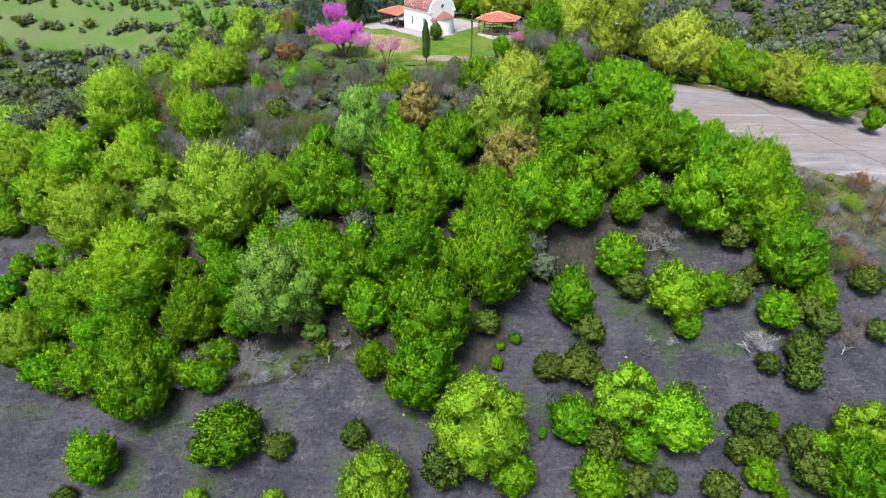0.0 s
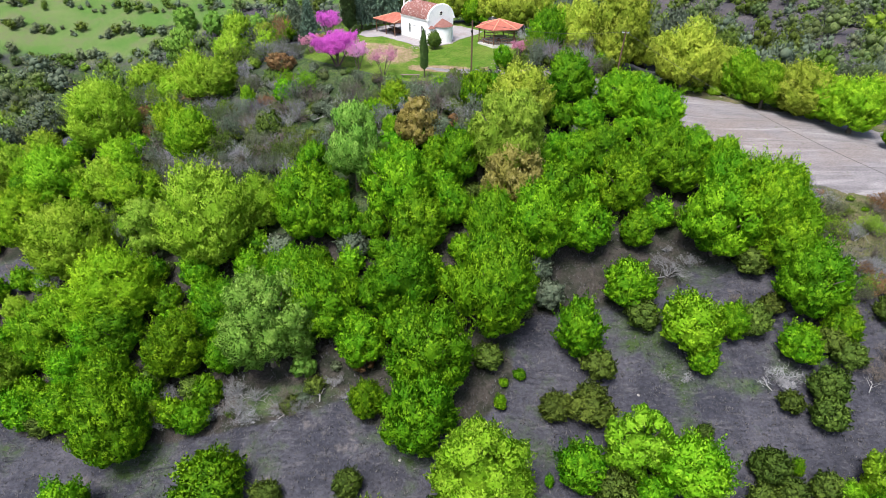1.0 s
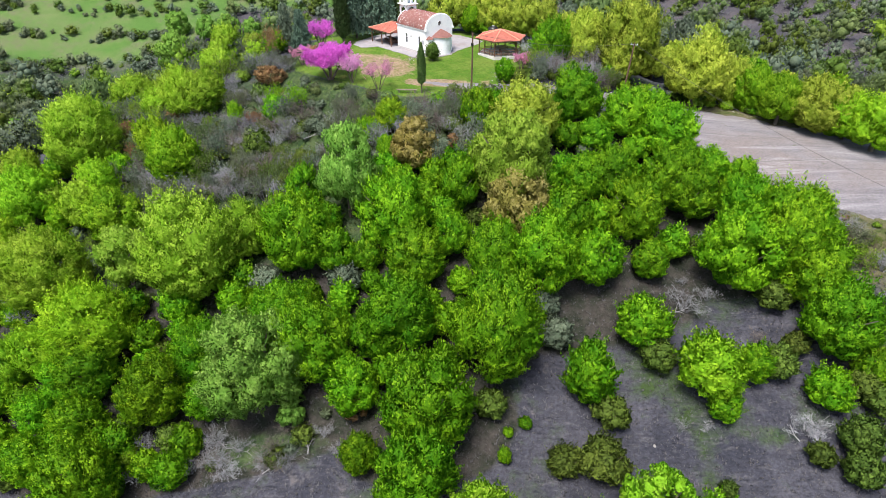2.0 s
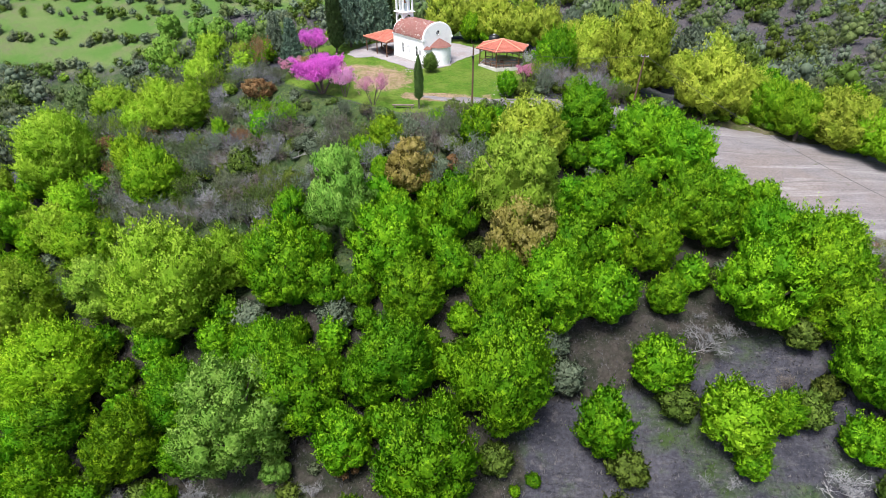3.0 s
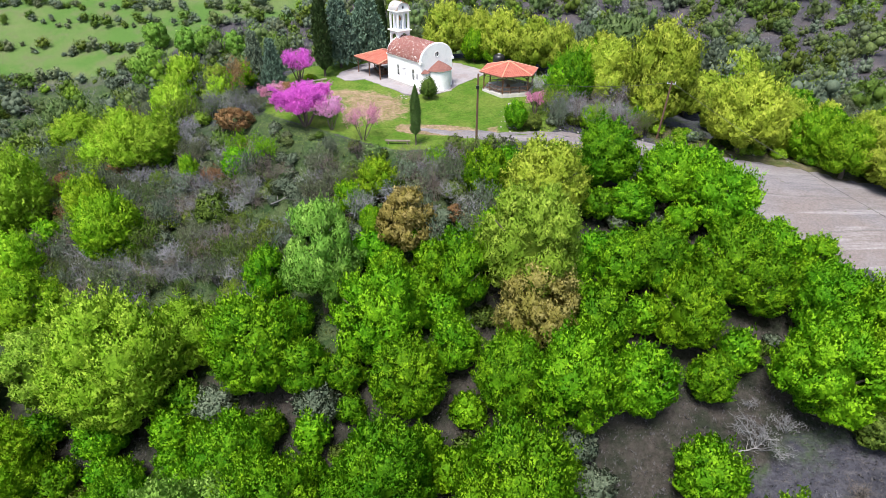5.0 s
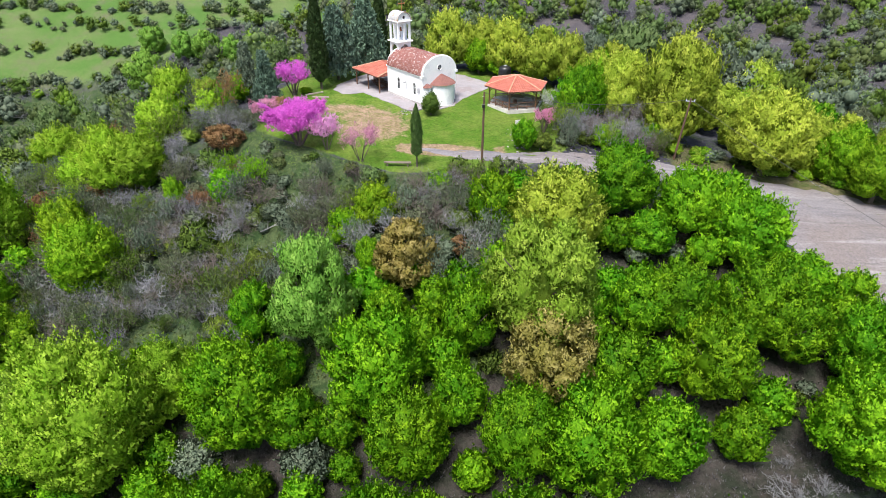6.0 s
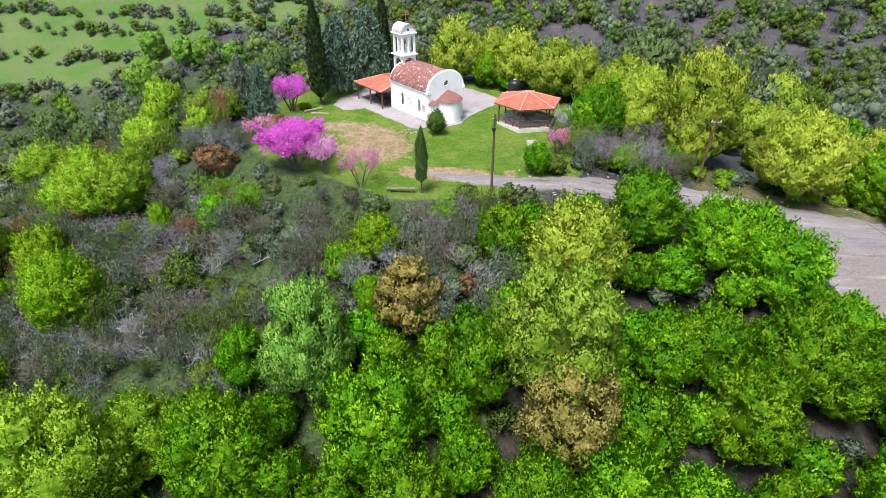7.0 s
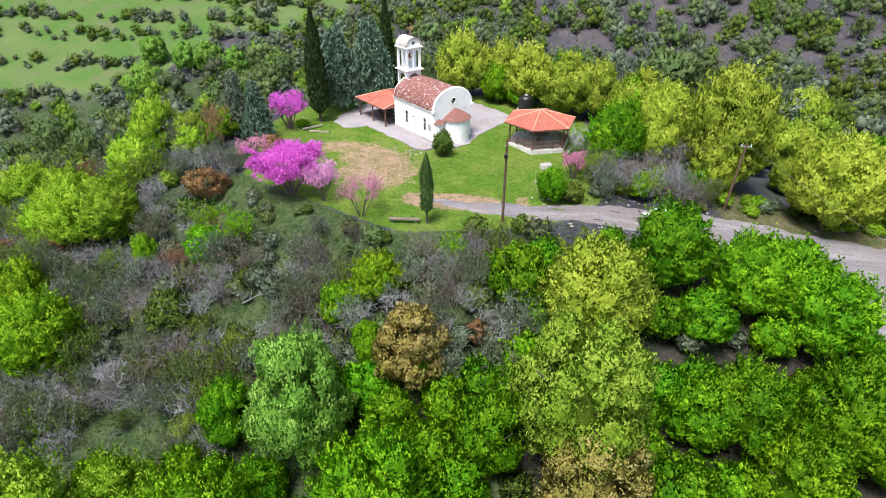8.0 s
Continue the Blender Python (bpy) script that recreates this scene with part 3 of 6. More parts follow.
def crown_mesh(name, seed, shape, tufts, leaves, leaf, material, body_steps=2):
    """A crown of radius 1 and height 2 that comes down to the ground: boughs, tufts all over each bough, leaf sprays round each tuft."""
    rng = np.random.default_rng(seed)
    count, reach, radii, foot, rise, spread, fill = SHAPES[shape]
    heart, tall, low_half = np.array([0, 0, 0.72]), 1.22, 0.70
    d = spread_dirs(rng, count, -0.78, 0.16)
    size = rng.uniform(*radii, count)
    far = rng.uniform(*reach, count)
    squash = np.stack([np.ones(count), np.ones(count), np.where(d[:, 2] > 0, tall, low_half)], 1)
    bough = heart + d * far[:, None] * squash
    bough[:, :2] *= rng.uniform(0.90, 1.08, (1, 2))
    # leaf sprays coat the outer side of each bough, drawn out into a pointed tuft round each of its growing tips
    bough_shade = rng.uniform(-0.8, 0.8, count)
    pts, nrm, own = [], [], []
    tips = max(5, int(0.75 * tufts / count))
    wide = 2.0 / math.sqrt(tips)
    for k in range(count):
        tip = spread_dirs(rng, tips, -0.98, 0.14)
        high = rng.uniform(0.45, 1.25, tips)
        tone = rng.uniform(-0.8, 0.8, tips)
        e = unit(rng.normal(0, 1, (int(2.6 * leaves / count), 3)))
        e = e[(e @ d[k]) > -0.45]
        gap = np.linalg.norm(e[:, None] - tip[None], axis=2)
        near = gap.argmin(1)
        peak = np.clip(1 - gap.min(1) / wide, 0, 1)
        lean = unit(0.7 * tip + np.array([0, 0, rise]))[near]
        p = bough[k] + e * (size[k] * rng.uniform(0.84, 0.98, (len(e), 1))) + lean * (peak * high[near] * spread * (size[k] / 0.3) * rng.uniform(0.75, 1.1, len(e)))[:, None]
        seen = ~(np.linalg.norm(p[:, None] - bough[None], axis=2) < size[None] * 0.84).any(1) & (p[:, 2] > 0.0)
        w = 0.8 * e + 1.3 * (e - tip[near]) / wide + lean * (0.3 + 0.5 * peak)[:, None]
        pts.append(p[seen])
        nrm.append(w[seen])
        own.append((0.5 * bough_shade[k] + 0.85 * tone[near] + 1.9 * (peak - 0.35))[seen])  # paler young tips; lit tips and shaded hollows partly put into the colour
    pts, nrm, own = np.concatenate(pts), unit(np.concatenate(nrm)), np.concatenate(own)
    pick = rng.permutation(len(pts))[:leaves]
    pts, nrm, own = pts[pick], nrm[pick], own[pick]
    # an inner coat of broader sprays behind them, coloured a little darker for inner shade
    mids, wides, ways = np.vstack([bough, heart + np.array([0, 0, 0.1])]), np.append(size, 0.62), np.vstack([d, [0, 0, 1]])
    tones = np.append(bough_shade, 0.0)
    k = rng.integers(0, count + 2, leaves * 3 // 10 if leaves > 300 else 20)
    k = np.minimum(k, count)
    e = unit(rng.normal(0, 1, (len(k), 3)) + 0.9 * ways[k])
    inner = mids[k] + e * (wides[k] * rng.uniform(0.70, 0.90, len(k)))[:, None]
    ok = ~(np.linalg.norm(inner[:, None] - bough[None], axis=2) < size[None] * 0.66).any(1) & (inner[:, 2] > 0.0)
    grow = np.concatenate([np.full(len(pts), 0.80 * leaf), np.full(int(ok.sum()), 1.5 * leaf)])
    pts, nrm = np.concatenate([pts, inner[ok]]), np.concatenate([nrm, unit(e[ok] + rng.normal(0, 0.25, e[ok].shape))])
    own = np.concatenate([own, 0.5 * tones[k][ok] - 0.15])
    verts, faces = sprays(rng, pts, nrm, grow, 0.3 + 0.3 * rise, 0.44)
    dome = unit((pts - heart) / np.array([1, 1, 1.2]))
    normals = [np.repeat(unit(0.6 * dome + 1.15 * nrm + rng.normal(0, 0.08, nrm.shape)), 3, 0)]
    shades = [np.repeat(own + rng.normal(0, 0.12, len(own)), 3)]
    faces = [faces]
    # leafy bodies of the boughs and the crown's heart, inner shade in their colour
    ball = bmesh.new()
    bmesh.ops.create_icosphere(ball, subdivisions=body_steps, radius=1.0)
    bd = unit(np.array([w.co[:] for w in ball.verts]))
    bf = np.array([[w.index for w in f.verts] for f in ball.faces])
    ball.free()
    bodies = [(c, r * fill * np.array([1, 1, 1.08]), s) for c, r, s in zip(bough, size, bough_shade)]
    if shape != "airy":
        bodies.append((heart * np.array([1, 1, 0.95]), np.array([0.40, 0.40, 0.42]), 0.0))
    for c, r, s in bodies:
        faces.append(bf + len(verts))
        ball = c + bd * r * rng.uniform(0.86, 1.04, (len(bd), 1))
        verts = np.concatenate([verts, ball])
        normals.append(unit((ball - heart) / np.array([1, 1, 1.2]) + 0.3 * bd + rng.normal(0, 0.2, bd.shape)))
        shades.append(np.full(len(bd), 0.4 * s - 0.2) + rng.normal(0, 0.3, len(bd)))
    verts[:, 2] = np.maximum(verts[:, 2] * (1 - foot / 2) + foot, 0.0)
    me = from_arrays(name, verts, np.concatenate(faces), material, True)
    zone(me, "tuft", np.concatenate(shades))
    me.normals_split_custom_set_from_vertices(np.concatenate(normals).tolist())
    return me


def trunk_mesh(name, seed, reach=1.25, girth=0.07, limbs=6):
    """A tapered trunk with rising limbs inside a crown of radius 1 and height 2."""
    rng = np.random.default_rng(seed)
    bm = bmesh.new()
    lean = rng.normal(0, 0.05, 2)
    top = (lean[0], lean[1], reach * 0.6)
    rod(bm, (0, 0, -0.12), (lean[0] * 0.4, lean[1] * 0.4, reach * 0.25), girth * 1.25, girth, 7)
    rod(bm, (lean[0] * 0.4, lean[1] * 0.4, reach * 0.25), top, girth, girth * 0.7, 7)
    for k in range(limbs):
        a = 2 * math.pi * k / limbs + rng.uniform(-0.4, 0.4)
        z = reach * rng.uniform(0.28, 0.6)
        q = rng.uniform(0.35, 0.62)
        mid = (q * 0.5 * math.cos(a), q * 0.5 * math.sin(a), z + 0.22)
        rod(bm, (lean[0] * z, lean[1] * z, z), mid, girth * 0.5, girth * 0.35, 5)
        rod(bm, mid, (q * 1.15 * math.cos(a + 0.3), q * 1.15 * math.sin(a + 0.3), z + 0.62), girth * 0.35, girth * 0.12, 5)
    me = bpy.data.meshes.new(name)
    bm.to_mesh(me)
    bm.free()
    me.materials.append(BARK)
    return me


# kind: leaf colour, crown shape, tufts, leaf sprays, spray size, variants, name, label, category
KINDS = {
    "green": ("green", "dome", 520, 15000, 0.047, 4, "broadleaf_tree", "fresh bright green broadleaf tree with a lobed crown on the slope", "tree"),
    "fresh": ("fresh", "dome", 520, 15000, 0.047, 3, "broadleaf_tree", "light green broadleaf tree with a domed crown on the slope", "tree"),
    "yellow": ("yellow", "dome", 520, 15000, 0.047, 3, "broadleaf_tree", "yellow-green young-leaved broadleaf tree on the slope", "tree"),
    "gold": ("gold", "dome", 520, 15000, 0.047, 3, "broadleaf_tree", "golden yellow-green young-leaved broadleaf tree beside the road", "tree"),
    "under": ("green", "bush", 160, 2000, 0.115, 3, "broadleaf_tree", "green broadleaf tree growing between taller crowns", "tree"),
    "pale": ("pale", "oak", 560, 15000, 0.045, 2, "oak_tree", "pale grey-green oak with a dense rounded crown", "tree"),
    "olive": ("olive", "oak", 560, 15000, 0.045, 2, "oak_tree", "olive-gold oak breaking into leaf on the slope", "tree"),
    "bronze": ("bronze", "oak", 520, 12000, 0.047, 2, "oak_tree", "bronze-leaved oak among green trees", "tree"),
    "lime": ("lime", "oak", 420, 14000, 0.045, 2, "ash_tree", "light lime-green open-crowned young tree on the dry slope", "tree"),
    "bush": ("green", "bush", 260, 7500, 0.068, 3, "hornbeam_bush", "bright green leafy bush growing to the ground on dry grass", "bush"),
    "ybush": ("fresh", "bush", 260, 7500, 0.068, 2, "hornbeam_bush", "yellow-green leafy bush on the dry slope", "bush"),
    "box": ("dark", "bush", 300, 7000, 0.068, 2, "juniper_bush", "round dense dark olive-green bush on dry grass", "bush"),
    "dark": ("dark", "bush", 190, 4400, 0.088, 3, "juniper_bush", "dark olive-green scrubby bush on the dry slope", "bush"),
    "greyish": ("greyish", "bush", 190, 4400, 0.088, 2, "juniper_bush", "dull grey-green bushy juniper among the trees", "bush"),
    "rust": ("rust", "airy", 90, 2200, 0.085, 2, "shrub", "rust-brown budding shrub on the hillside", "shrub"),
    "white": ("white", "bush", 60, 1500, 0.11, 1, "shrub", "white flowering shrub on the hillside", "shrub"),
}
FAR_KINDS = {"valley": "green"}
CROWNS, LIGHT, TRUNKS, FAR, LOW, MID = {}, {}, [], {}, {}, {}
for n, (kind, (colour, shape, tufts, leaves, leaf, variants, *rest)) in enumerate(KINDS.items()):
    CROWNS[kind] = [crown_mesh(kind + "_crown", 100 * n + k, shape, tufts, leaves, leaf, LEAF[colour]) for k in range(variants)]
    if leaves > 10000:
        LIGHT[kind + " grand"] = [crown_mesh(kind + "_crown", 3000 + 100 * n + k, shape, tufts * 3 // 2, leaves * 8 // 5, leaf * 0.80, LEAF[colour]) for k in range(2)]
        LIGHT[kind] = [crown_mesh(kind + "_crown", 5000 + 100 * n + k, shape, tufts * 3 // 5, leaves // 2, leaf * 1.38, LEAF[colour]) for k in range(3)]
        LIGHT[kind + " far"] = [crown_mesh(kind + "_crown", 7000 + 100 * n + k, shape, tufts // 2, leaves * 3 // 10, leaf * 1.75, LEAF[colour]) for k in range(3)]
for k in range(4):
    TRUNKS.append(trunk_mesh("trunk", 40 + k, limbs=4 if k < 2 else 3))
for n, colour in enumerate(("green", "yellow", "olive", "greyish", "dark", "field", "rust", "valley")):
    FAR[colour] = [crown_mesh("far_crown", 900 + 10 * n + k, "far", 40, 150, 0.17, LEAF[colour], 1) for k in range(3)]
    MID[colour] = [crown_mesh("mid_crown", 860 + 10 * n + k, "dome", 130, 1300, 0.11, LEAF[colour], 1) for k in range(2)]
    LOW[colour] = [crown_mesh("low_crown", 960 + 10 * n + k, "low", 100, 820, 0.125, LEAF[colour], 1) for k in range(3)]
plant_rng = random.Random(7)
PLANTED = []


def plant(kind, x, y, r, h, far=False, sink=0.0):
    colour, shape, *rest, name, label, category = KINDS[FAR_KINDS.get(kind, kind)]
    if kind == "valley":
        label = "mid-green woodland tree in the valley behind the hill"
    crown = plant_rng.choice(MID[kind] if far else CROWNS[kind] if kind not in LIGHT else LIGHT[kind + " far"] if y > 140 else LIGHT[kind + " grand"] if r > 5 and y < 95 else CROWNS[kind] if r > 3.4 and y < 114 else LIGHT[kind])
    PLANTED.append((x, y, r))
    z = float(rough_land(x, y)) - sink
    m = Matrix.LocRotScale((x, y, z), Euler((plant_rng.uniform(-0.05, 0.05), plant_rng.uniform(-0.05, 0.05), plant_rng.uniform(0, 6.28))), (r, r, h / 2))
    base = thing(name, m, label, category)
    for part_name, me in (("trunk", plant_rng.choice(TRUNKS)), ("crown", crown)):
        ob = new(part_name, me)
        ob.parent = base
    return base


# trees and bushes of the slope, the road and the hilltop
plant("yellow", -51.2, 92.9, 5.70, 13.1)
plant("fresh", -40.5, 90.7, 3.14, 8.0)
plant("fresh", -35.2, 84.7, 4.07, 9.4)
plant("dark", -34.0, 84.9, 2.02, 3.3)
plant("fresh", -45.2, 83.1, 3.61, 8.3)
plant("yellow", -46.4, 80.8, 3.33, 7.7)
plant("fresh", -55.9, 83.8, 4.18, 9.2)
plant("yellow", -53.6, 84.8, 2.24, 5.2)
plant("fresh", -40.7, 77.0, 4.11, 8.5)
plant("fresh", -56.2, 75.8, 4.16, 9.1)
plant("yellow", -45.7, 68.7, 5.63, 11.7)
plant("olive", -37.1, 70.7, 3.80, 8.8)
plant("yellow", -28.1, 67.7, 6.15, 14.2)
plant("yellow", -22.6, 71.4, 3.42, 7.9)
plant("green", -15.8, 68.3, 4.51, 10.4)
plant("green", -16.7, 76.8, 2.44, 6.5)
plant("pale", -10.7, 74.4, 4.00, 13.0)
plant("green", -5.1, 69.7, 4.30, 10.4)
plant("green", -2.7, 65.5, 3.78, 8.3)
plant("green", -11.7, 67.6, 2.67, 6.2)
plant("green", -8.3, 67.3, 1.97, 4.5)
plant("greyish", -10.5, 65.3, 2.32, 3.8)
plant("bronze", -3.4, 79.0, 3.32, 7.7)
plant("green", -6.7, 81.3, 1.46, 3.7)
plant("fresh", -6.4, 86.2, 2.40, 5.2)
plant("yellow", -37.8, 99.1, 3.75, 8.7)
plant("fresh", -35.0, 98.7, 2.25, 5.2)
plant("yellow", -42.9, 101.5, 3.04, 6.3)
plant("pale", -140.8, 202.6, 3.67, 8.0)
plant("pale", -134.9, 202.4, 3.26, 7.0)
plant("yellow", -74.6, 98.0, 3.39, 7.4)
plant("yellow", -68.1, 93.6, 2.99, 6.5)
plant("yellow", -63.3, 94.6, 3.36, 7.4)
plant("fresh", -64.5, 90.7, 2.38, 5.5)
plant("yellow", -68.3, 88.1, 3.13, 6.5)
plant("fresh", -64.6, 76.9, 1.92, 4.2)
plant("greyish", -19.5, 66.3, 2.29, 3.5)
plant("dark", -24.6, 86.6, 2.40, 4.4)
plant("rust", -50.5, 102.6, 1.37, 2.3)
plant("rust", -39.3, 99.7, 2.01, 3.1)
plant("green", 4.9, 84.3, 2.85, 6.5)
plant("gold", 10.2, 82.5, 4.80, 9.5)
plant("green", 18.0, 88.4, 4.20, 8.5)
plant("green", 24.6, 86.8, 4.00, 8.0)
plant("green", 28.0, 87.0, 3.40, 7.6)
plant("green", 29.2, 83.6, 4.30, 8.4)
plant("green", 19.6, 83.6, 2.87, 4.9)
plant("greyish", 18.4, 82.6, 1.45, 2.4)
plant("olive", 8.0, 74.0, 5.40, 13.4)
plant("green", 2.1, 73.5, 2.63, 7.3)
plant("bronze", 8.6, 70.1, 4.30, 9.9)
plant("green", 19.9, 75.7, 3.68, 8.1)
plant("green", 21.8, 70.9, 3.75, 8.7)
plant("green", 27.4, 75.4, 4.11, 9.0)
plant("green", 29.5, 74.1, 3.45, 7.6)
plant("green", 17.1, 75.5, 2.82, 6.5)
plant("green", 13.9, 69.9, 3.31, 7.6)
plant("green", 10.6, 64.5, 4.51, 10.4)
plant("green", 5.8, 65.1, 3.56, 8.6)
plant("green", 16.7, 65.3, 3.39, 7.4)
plant("green", 23.0, 66.4, 2.35, 5.4)
plant("green", 32.0, 65.2, 4.94, 10.8)
plant("green", 37.5, 66.8, 5.19, 11.4)
plant("green", 34.9, 71.6, 3.99, 8.7)
plant("green", 38.8, 62.6, 3.88, 8.5)
plant("green", 33.2, 79.9, 3.17, 5.4)
plant("green", 36.9, 78.0, 2.46, 5.4)
plant("green", 39.4, 57.4, 4.23, 9.8)
plant("dark", 35.4, 62.5, 2.25, 3.9)
plant("gold", 30.0, 107.8, 5.79, 14.7)
plant("gold", 38.7, 100.8, 4.93, 11.4)
plant("gold", 45.3, 104.1, 4.00, 9.2)
plant("fresh", 47.9, 101.1, 3.59, 7.9)
plant("fresh", 49.6, 95.9, 3.44, 7.5)
plant("gold", 54.1, 93.8, 4.81, 9.1)
plant("fresh", 57.4, 91.9, 4.01, 7.6)
plant("fresh", 59.3, 88.1, 4.59, 8.7)
plant("gold", 88.2, 121.7, 4.33, 10.0)
plant("green", 62.7, 83.5, 1.70, 3.9)
plant("green", 17.3, 105.7, 3.41, 8.3)
plant("gold", 24.2, 112.6, 4.20, 9.7)
plant("gold", 27.6, 104.9, 2.88, 6.3)
plant("yellow", -49.5, 54.3, 3.52, 8.1)
plant("green", -47.1, 57.4, 2.14, 5.0)
plant("yellow", -52.4, 64.3, 1.79, 3.9)
plant("fresh", -46.5, 60.2, 2.70, 6.7)
plant("fresh", -43.5, 60.9, 3.27, 7.3)
plant("fresh", -37.5, 61.5, 5.25, 11.0)
plant("green", -36.4, 57.7, 3.56, 7.5)
plant("green", -39.8, 57.6, 2.62, 5.8)
plant("green", -41.3, 54.9, 2.41, 5.3)
plant("green", -35.2, 52.2, 2.99, 7.0)
plant("green", -32.2, 45.8, 4.11, 10.5)
plant("green", -40.1, 50.2, 2.84, 6.0)
plant("dark", -42.3, 49.6, 1.76, 3.1)
plant("green", -28.2, 53.9, 3.67, 8.2)
plant("green", -24.3, 57.6, 3.50, 7.8)
plant("pale", -18.0, 53.6, 5.79, 12.9)
plant("green", -22.7, 53.5, 2.58, 5.7)
plant("pale", -14.3, 51.6, 1.63, 3.2)
plant("dark", -25.9, 51.0, 1.74, 2.9)
plant("yellow", -29.9, 49.7, 1.23, 2.6)
plant("green", -12.4, 56.4, 4.37, 9.7)
plant("green", -16.3, 60.1, 3.75, 8.3)
plant("green", -8.3, 52.4, 3.00, 6.7)
plant("rust", -8.3, 51.6, 1.52, 2.7)
plant("green", -7.4, 47.0, 1.90, 5.1)
plant("green", -1.5, 49.4, 4.75, 11.1)
plant("green", -2.4, 44.2, 3.89, 9.5)
plant("bush", -35.1, 40.0, 2.75, 6.8)
plant("bush", -21.1, 40.4, 4.10, 6.3)
plant("box", -16.1, 39.8, 1.82, 3.2)
plant("box", -8.6, 40.2, 1.69, 3.1)
plant("yellow", -6.2, 34.4, 3.60, 8.3)
plant("box", -37.8, 37.9, 1.34, 2.2)
plant("yellow", -23.6, 36.0, 1.24, 2.7)
plant("yellow", -15.7, 35.0, 1.36, 3.0)
plant("dark", 4.7, 51.4, 1.83, 3.4)
plant("green", -4.1, 58.2, 4.22, 9.4)
plant("green", -6.9, 57.8, 2.84, 6.3)
plant("green", 5.1, 55.7, 5.04, 12.9)
plant("greyish", 10.9, 61.7, 1.98, 3.7)
plant("greyish", 11.8, 58.6, 2.03, 3.8)
plant("bush", 14.4, 53.6, 3.03, 7.5)
plant("dark", 16.0, 50.9, 2.02, 3.5)
plant("bush", 20.4, 58.9, 3.31, 6.5)
plant("dark", 21.7, 56.4, 2.13, 3.7)
plant("ybush", 25.7, 53.8, 3.71, 6.9)
plant("bush", 30.3, 54.6, 2.08, 5.1)
plant("dark", 32.8, 55.0, 2.09, 4.3)
plant("bush", 26.7, 51.1, 1.89, 3.5)
plant("dark", 35.8, 57.5, 1.60, 2.8)
plant("bush", 36.9, 52.4, 2.49, 4.9)
plant("dark", 40.5, 53.1, 1.99, 3.7)
plant("dark", 41.8, 51.8, 2.03, 3.6)
plant("box", 10.8, 46.5, 1.93, 3.2)
plant("box", 14.3, 46.4, 2.60, 4.5)
plant("dark", 34.3, 47.3, 1.51, 2.5)
plant("dark", 38.1, 48.4, 2.28, 4.2)
plant("dark", 37.2, 45.7, 2.03, 3.8)
plant("lime", 3.4, 38.3, 5.20, 11.1)
plant("dark", 0.1, 36.7, 2.49, 4.4)
plant("bush", 6.3, 35.4, 2.49, 4.9)
plant("bush", 12.3, 40.2, 2.70, 5.6)
plant("lime", 17.5, 41.8, 3.30, 7.6)
plant("dark", 15.2, 38.6, 2.26, 4.0)
plant("ybush", 22.0, 39.9, 3.60, 6.8)
plant("bush", 18.4, 38.5, 2.03, 3.8)
plant("dark", 29.8, 41.1, 2.10, 3.9)
plant("bush", 32.6, 41.5, 0.77, 2.4)
plant("box", 25.0, 44.6, 1.04, 1.8)
plant("dark", 28.5, 38.6, 1.76, 2.9)
plant("dark", 31.0, 39.1, 1.72, 2.8)
plant("dark", 34.6, 39.7, 1.79, 3.1)
plant("ybush", 36.1, 38.9, 1.72, 3.2)
plant("dark", 34.3, 36.6, 2.35, 4.1)
plant("bush", 29.0, 35.9, 1.70, 3.8)
plant("bush", 30.6, 34.8, 0.87, 2.2)
plant("lime", 40.2, 39.4, 3.13, 6.5)
plant("green", 37.3, 35.0, 3.63, 8.4)
plant("bush", 14.0, 34.7, 2.72, 5.6)
plant("dark", 17.7, 35.2, 1.68, 3.1)
plant("dark", 20.4, 35.6, 1.26, 2.6)
plant("dark", 25.1, 34.6, 1.93, 3.6)
plant("dark", 48.3, 56.1, 2.11, 3.5)
plant("dark", 47.6, 50.6, 1.69, 2.8)
plant("bush", 5.7, 47.3, 0.76, 2.0)
plant("bush", 9.6, 40.0, 0.52, 1.7)
plant("bush", 7.9, 50.6, 0.85, 1.1)
plant("bush", 6.2, 49.7, 0.65, 0.8)
plant("green", 41.9, 54.1, 2.17, 5.0)
plant("green", -28.9, 64.7, 2.47, 5.7)
plant("dark", -30.7, 52.6, 1.72, 3.0)
plant("yellow", -35.4, 99.7, 3.64, 6.7)
plant("yellow", -40.3, 102.1, 4.13, 7.6)
plant("yellow", -52.3, 112.8, 4.53, 8.4)
plant("yellow", -35.1, 106.6, 3.04, 6.3)
plant("fresh", -35.0, 100.5, 2.22, 4.9)
plant("fresh", -29.0, 93.6, 1.25, 5.0)
plant("green", -23.2, 93.4, 2.20, 4.6)
plant("fresh", -46.4, 104.1, 2.00, 4.2)
plant("rust", -39.0, 98.6, 2.60, 3.8)
plant("rust", -48.4, 102.9, 1.67, 2.4)
plant("white", -38.1, 101.9, 1.09, 1.7)
plant("green", -9.2, 84.6, 2.10, 4.2)
plant("dark", -8.6, 85.4, 1.96, 3.0)
plant("dark", 1.5, 84.4, 1.66, 2.6)
plant("rust", 1.8, 81.4, 1.37, 2.2)
plant("greyish", 0.5, 81.2, 1.14, 1.9)
plant("green", -6.5, 80.5, 1.28, 3.5)
plant("green", -2.0, 78.4, 1.66, 3.4)
plant("dark", -27.1, 87.5, 1.58, 2.6)
plant("dark", -23.5, 86.2, 1.54, 2.5)
plant("dark", -17.9, 84.0, 1.48, 2.4)
plant("fresh", -33.2, 79.4, 1.43, 3.0)
plant("dark", -31.3, 93.6, 1.72, 2.7)
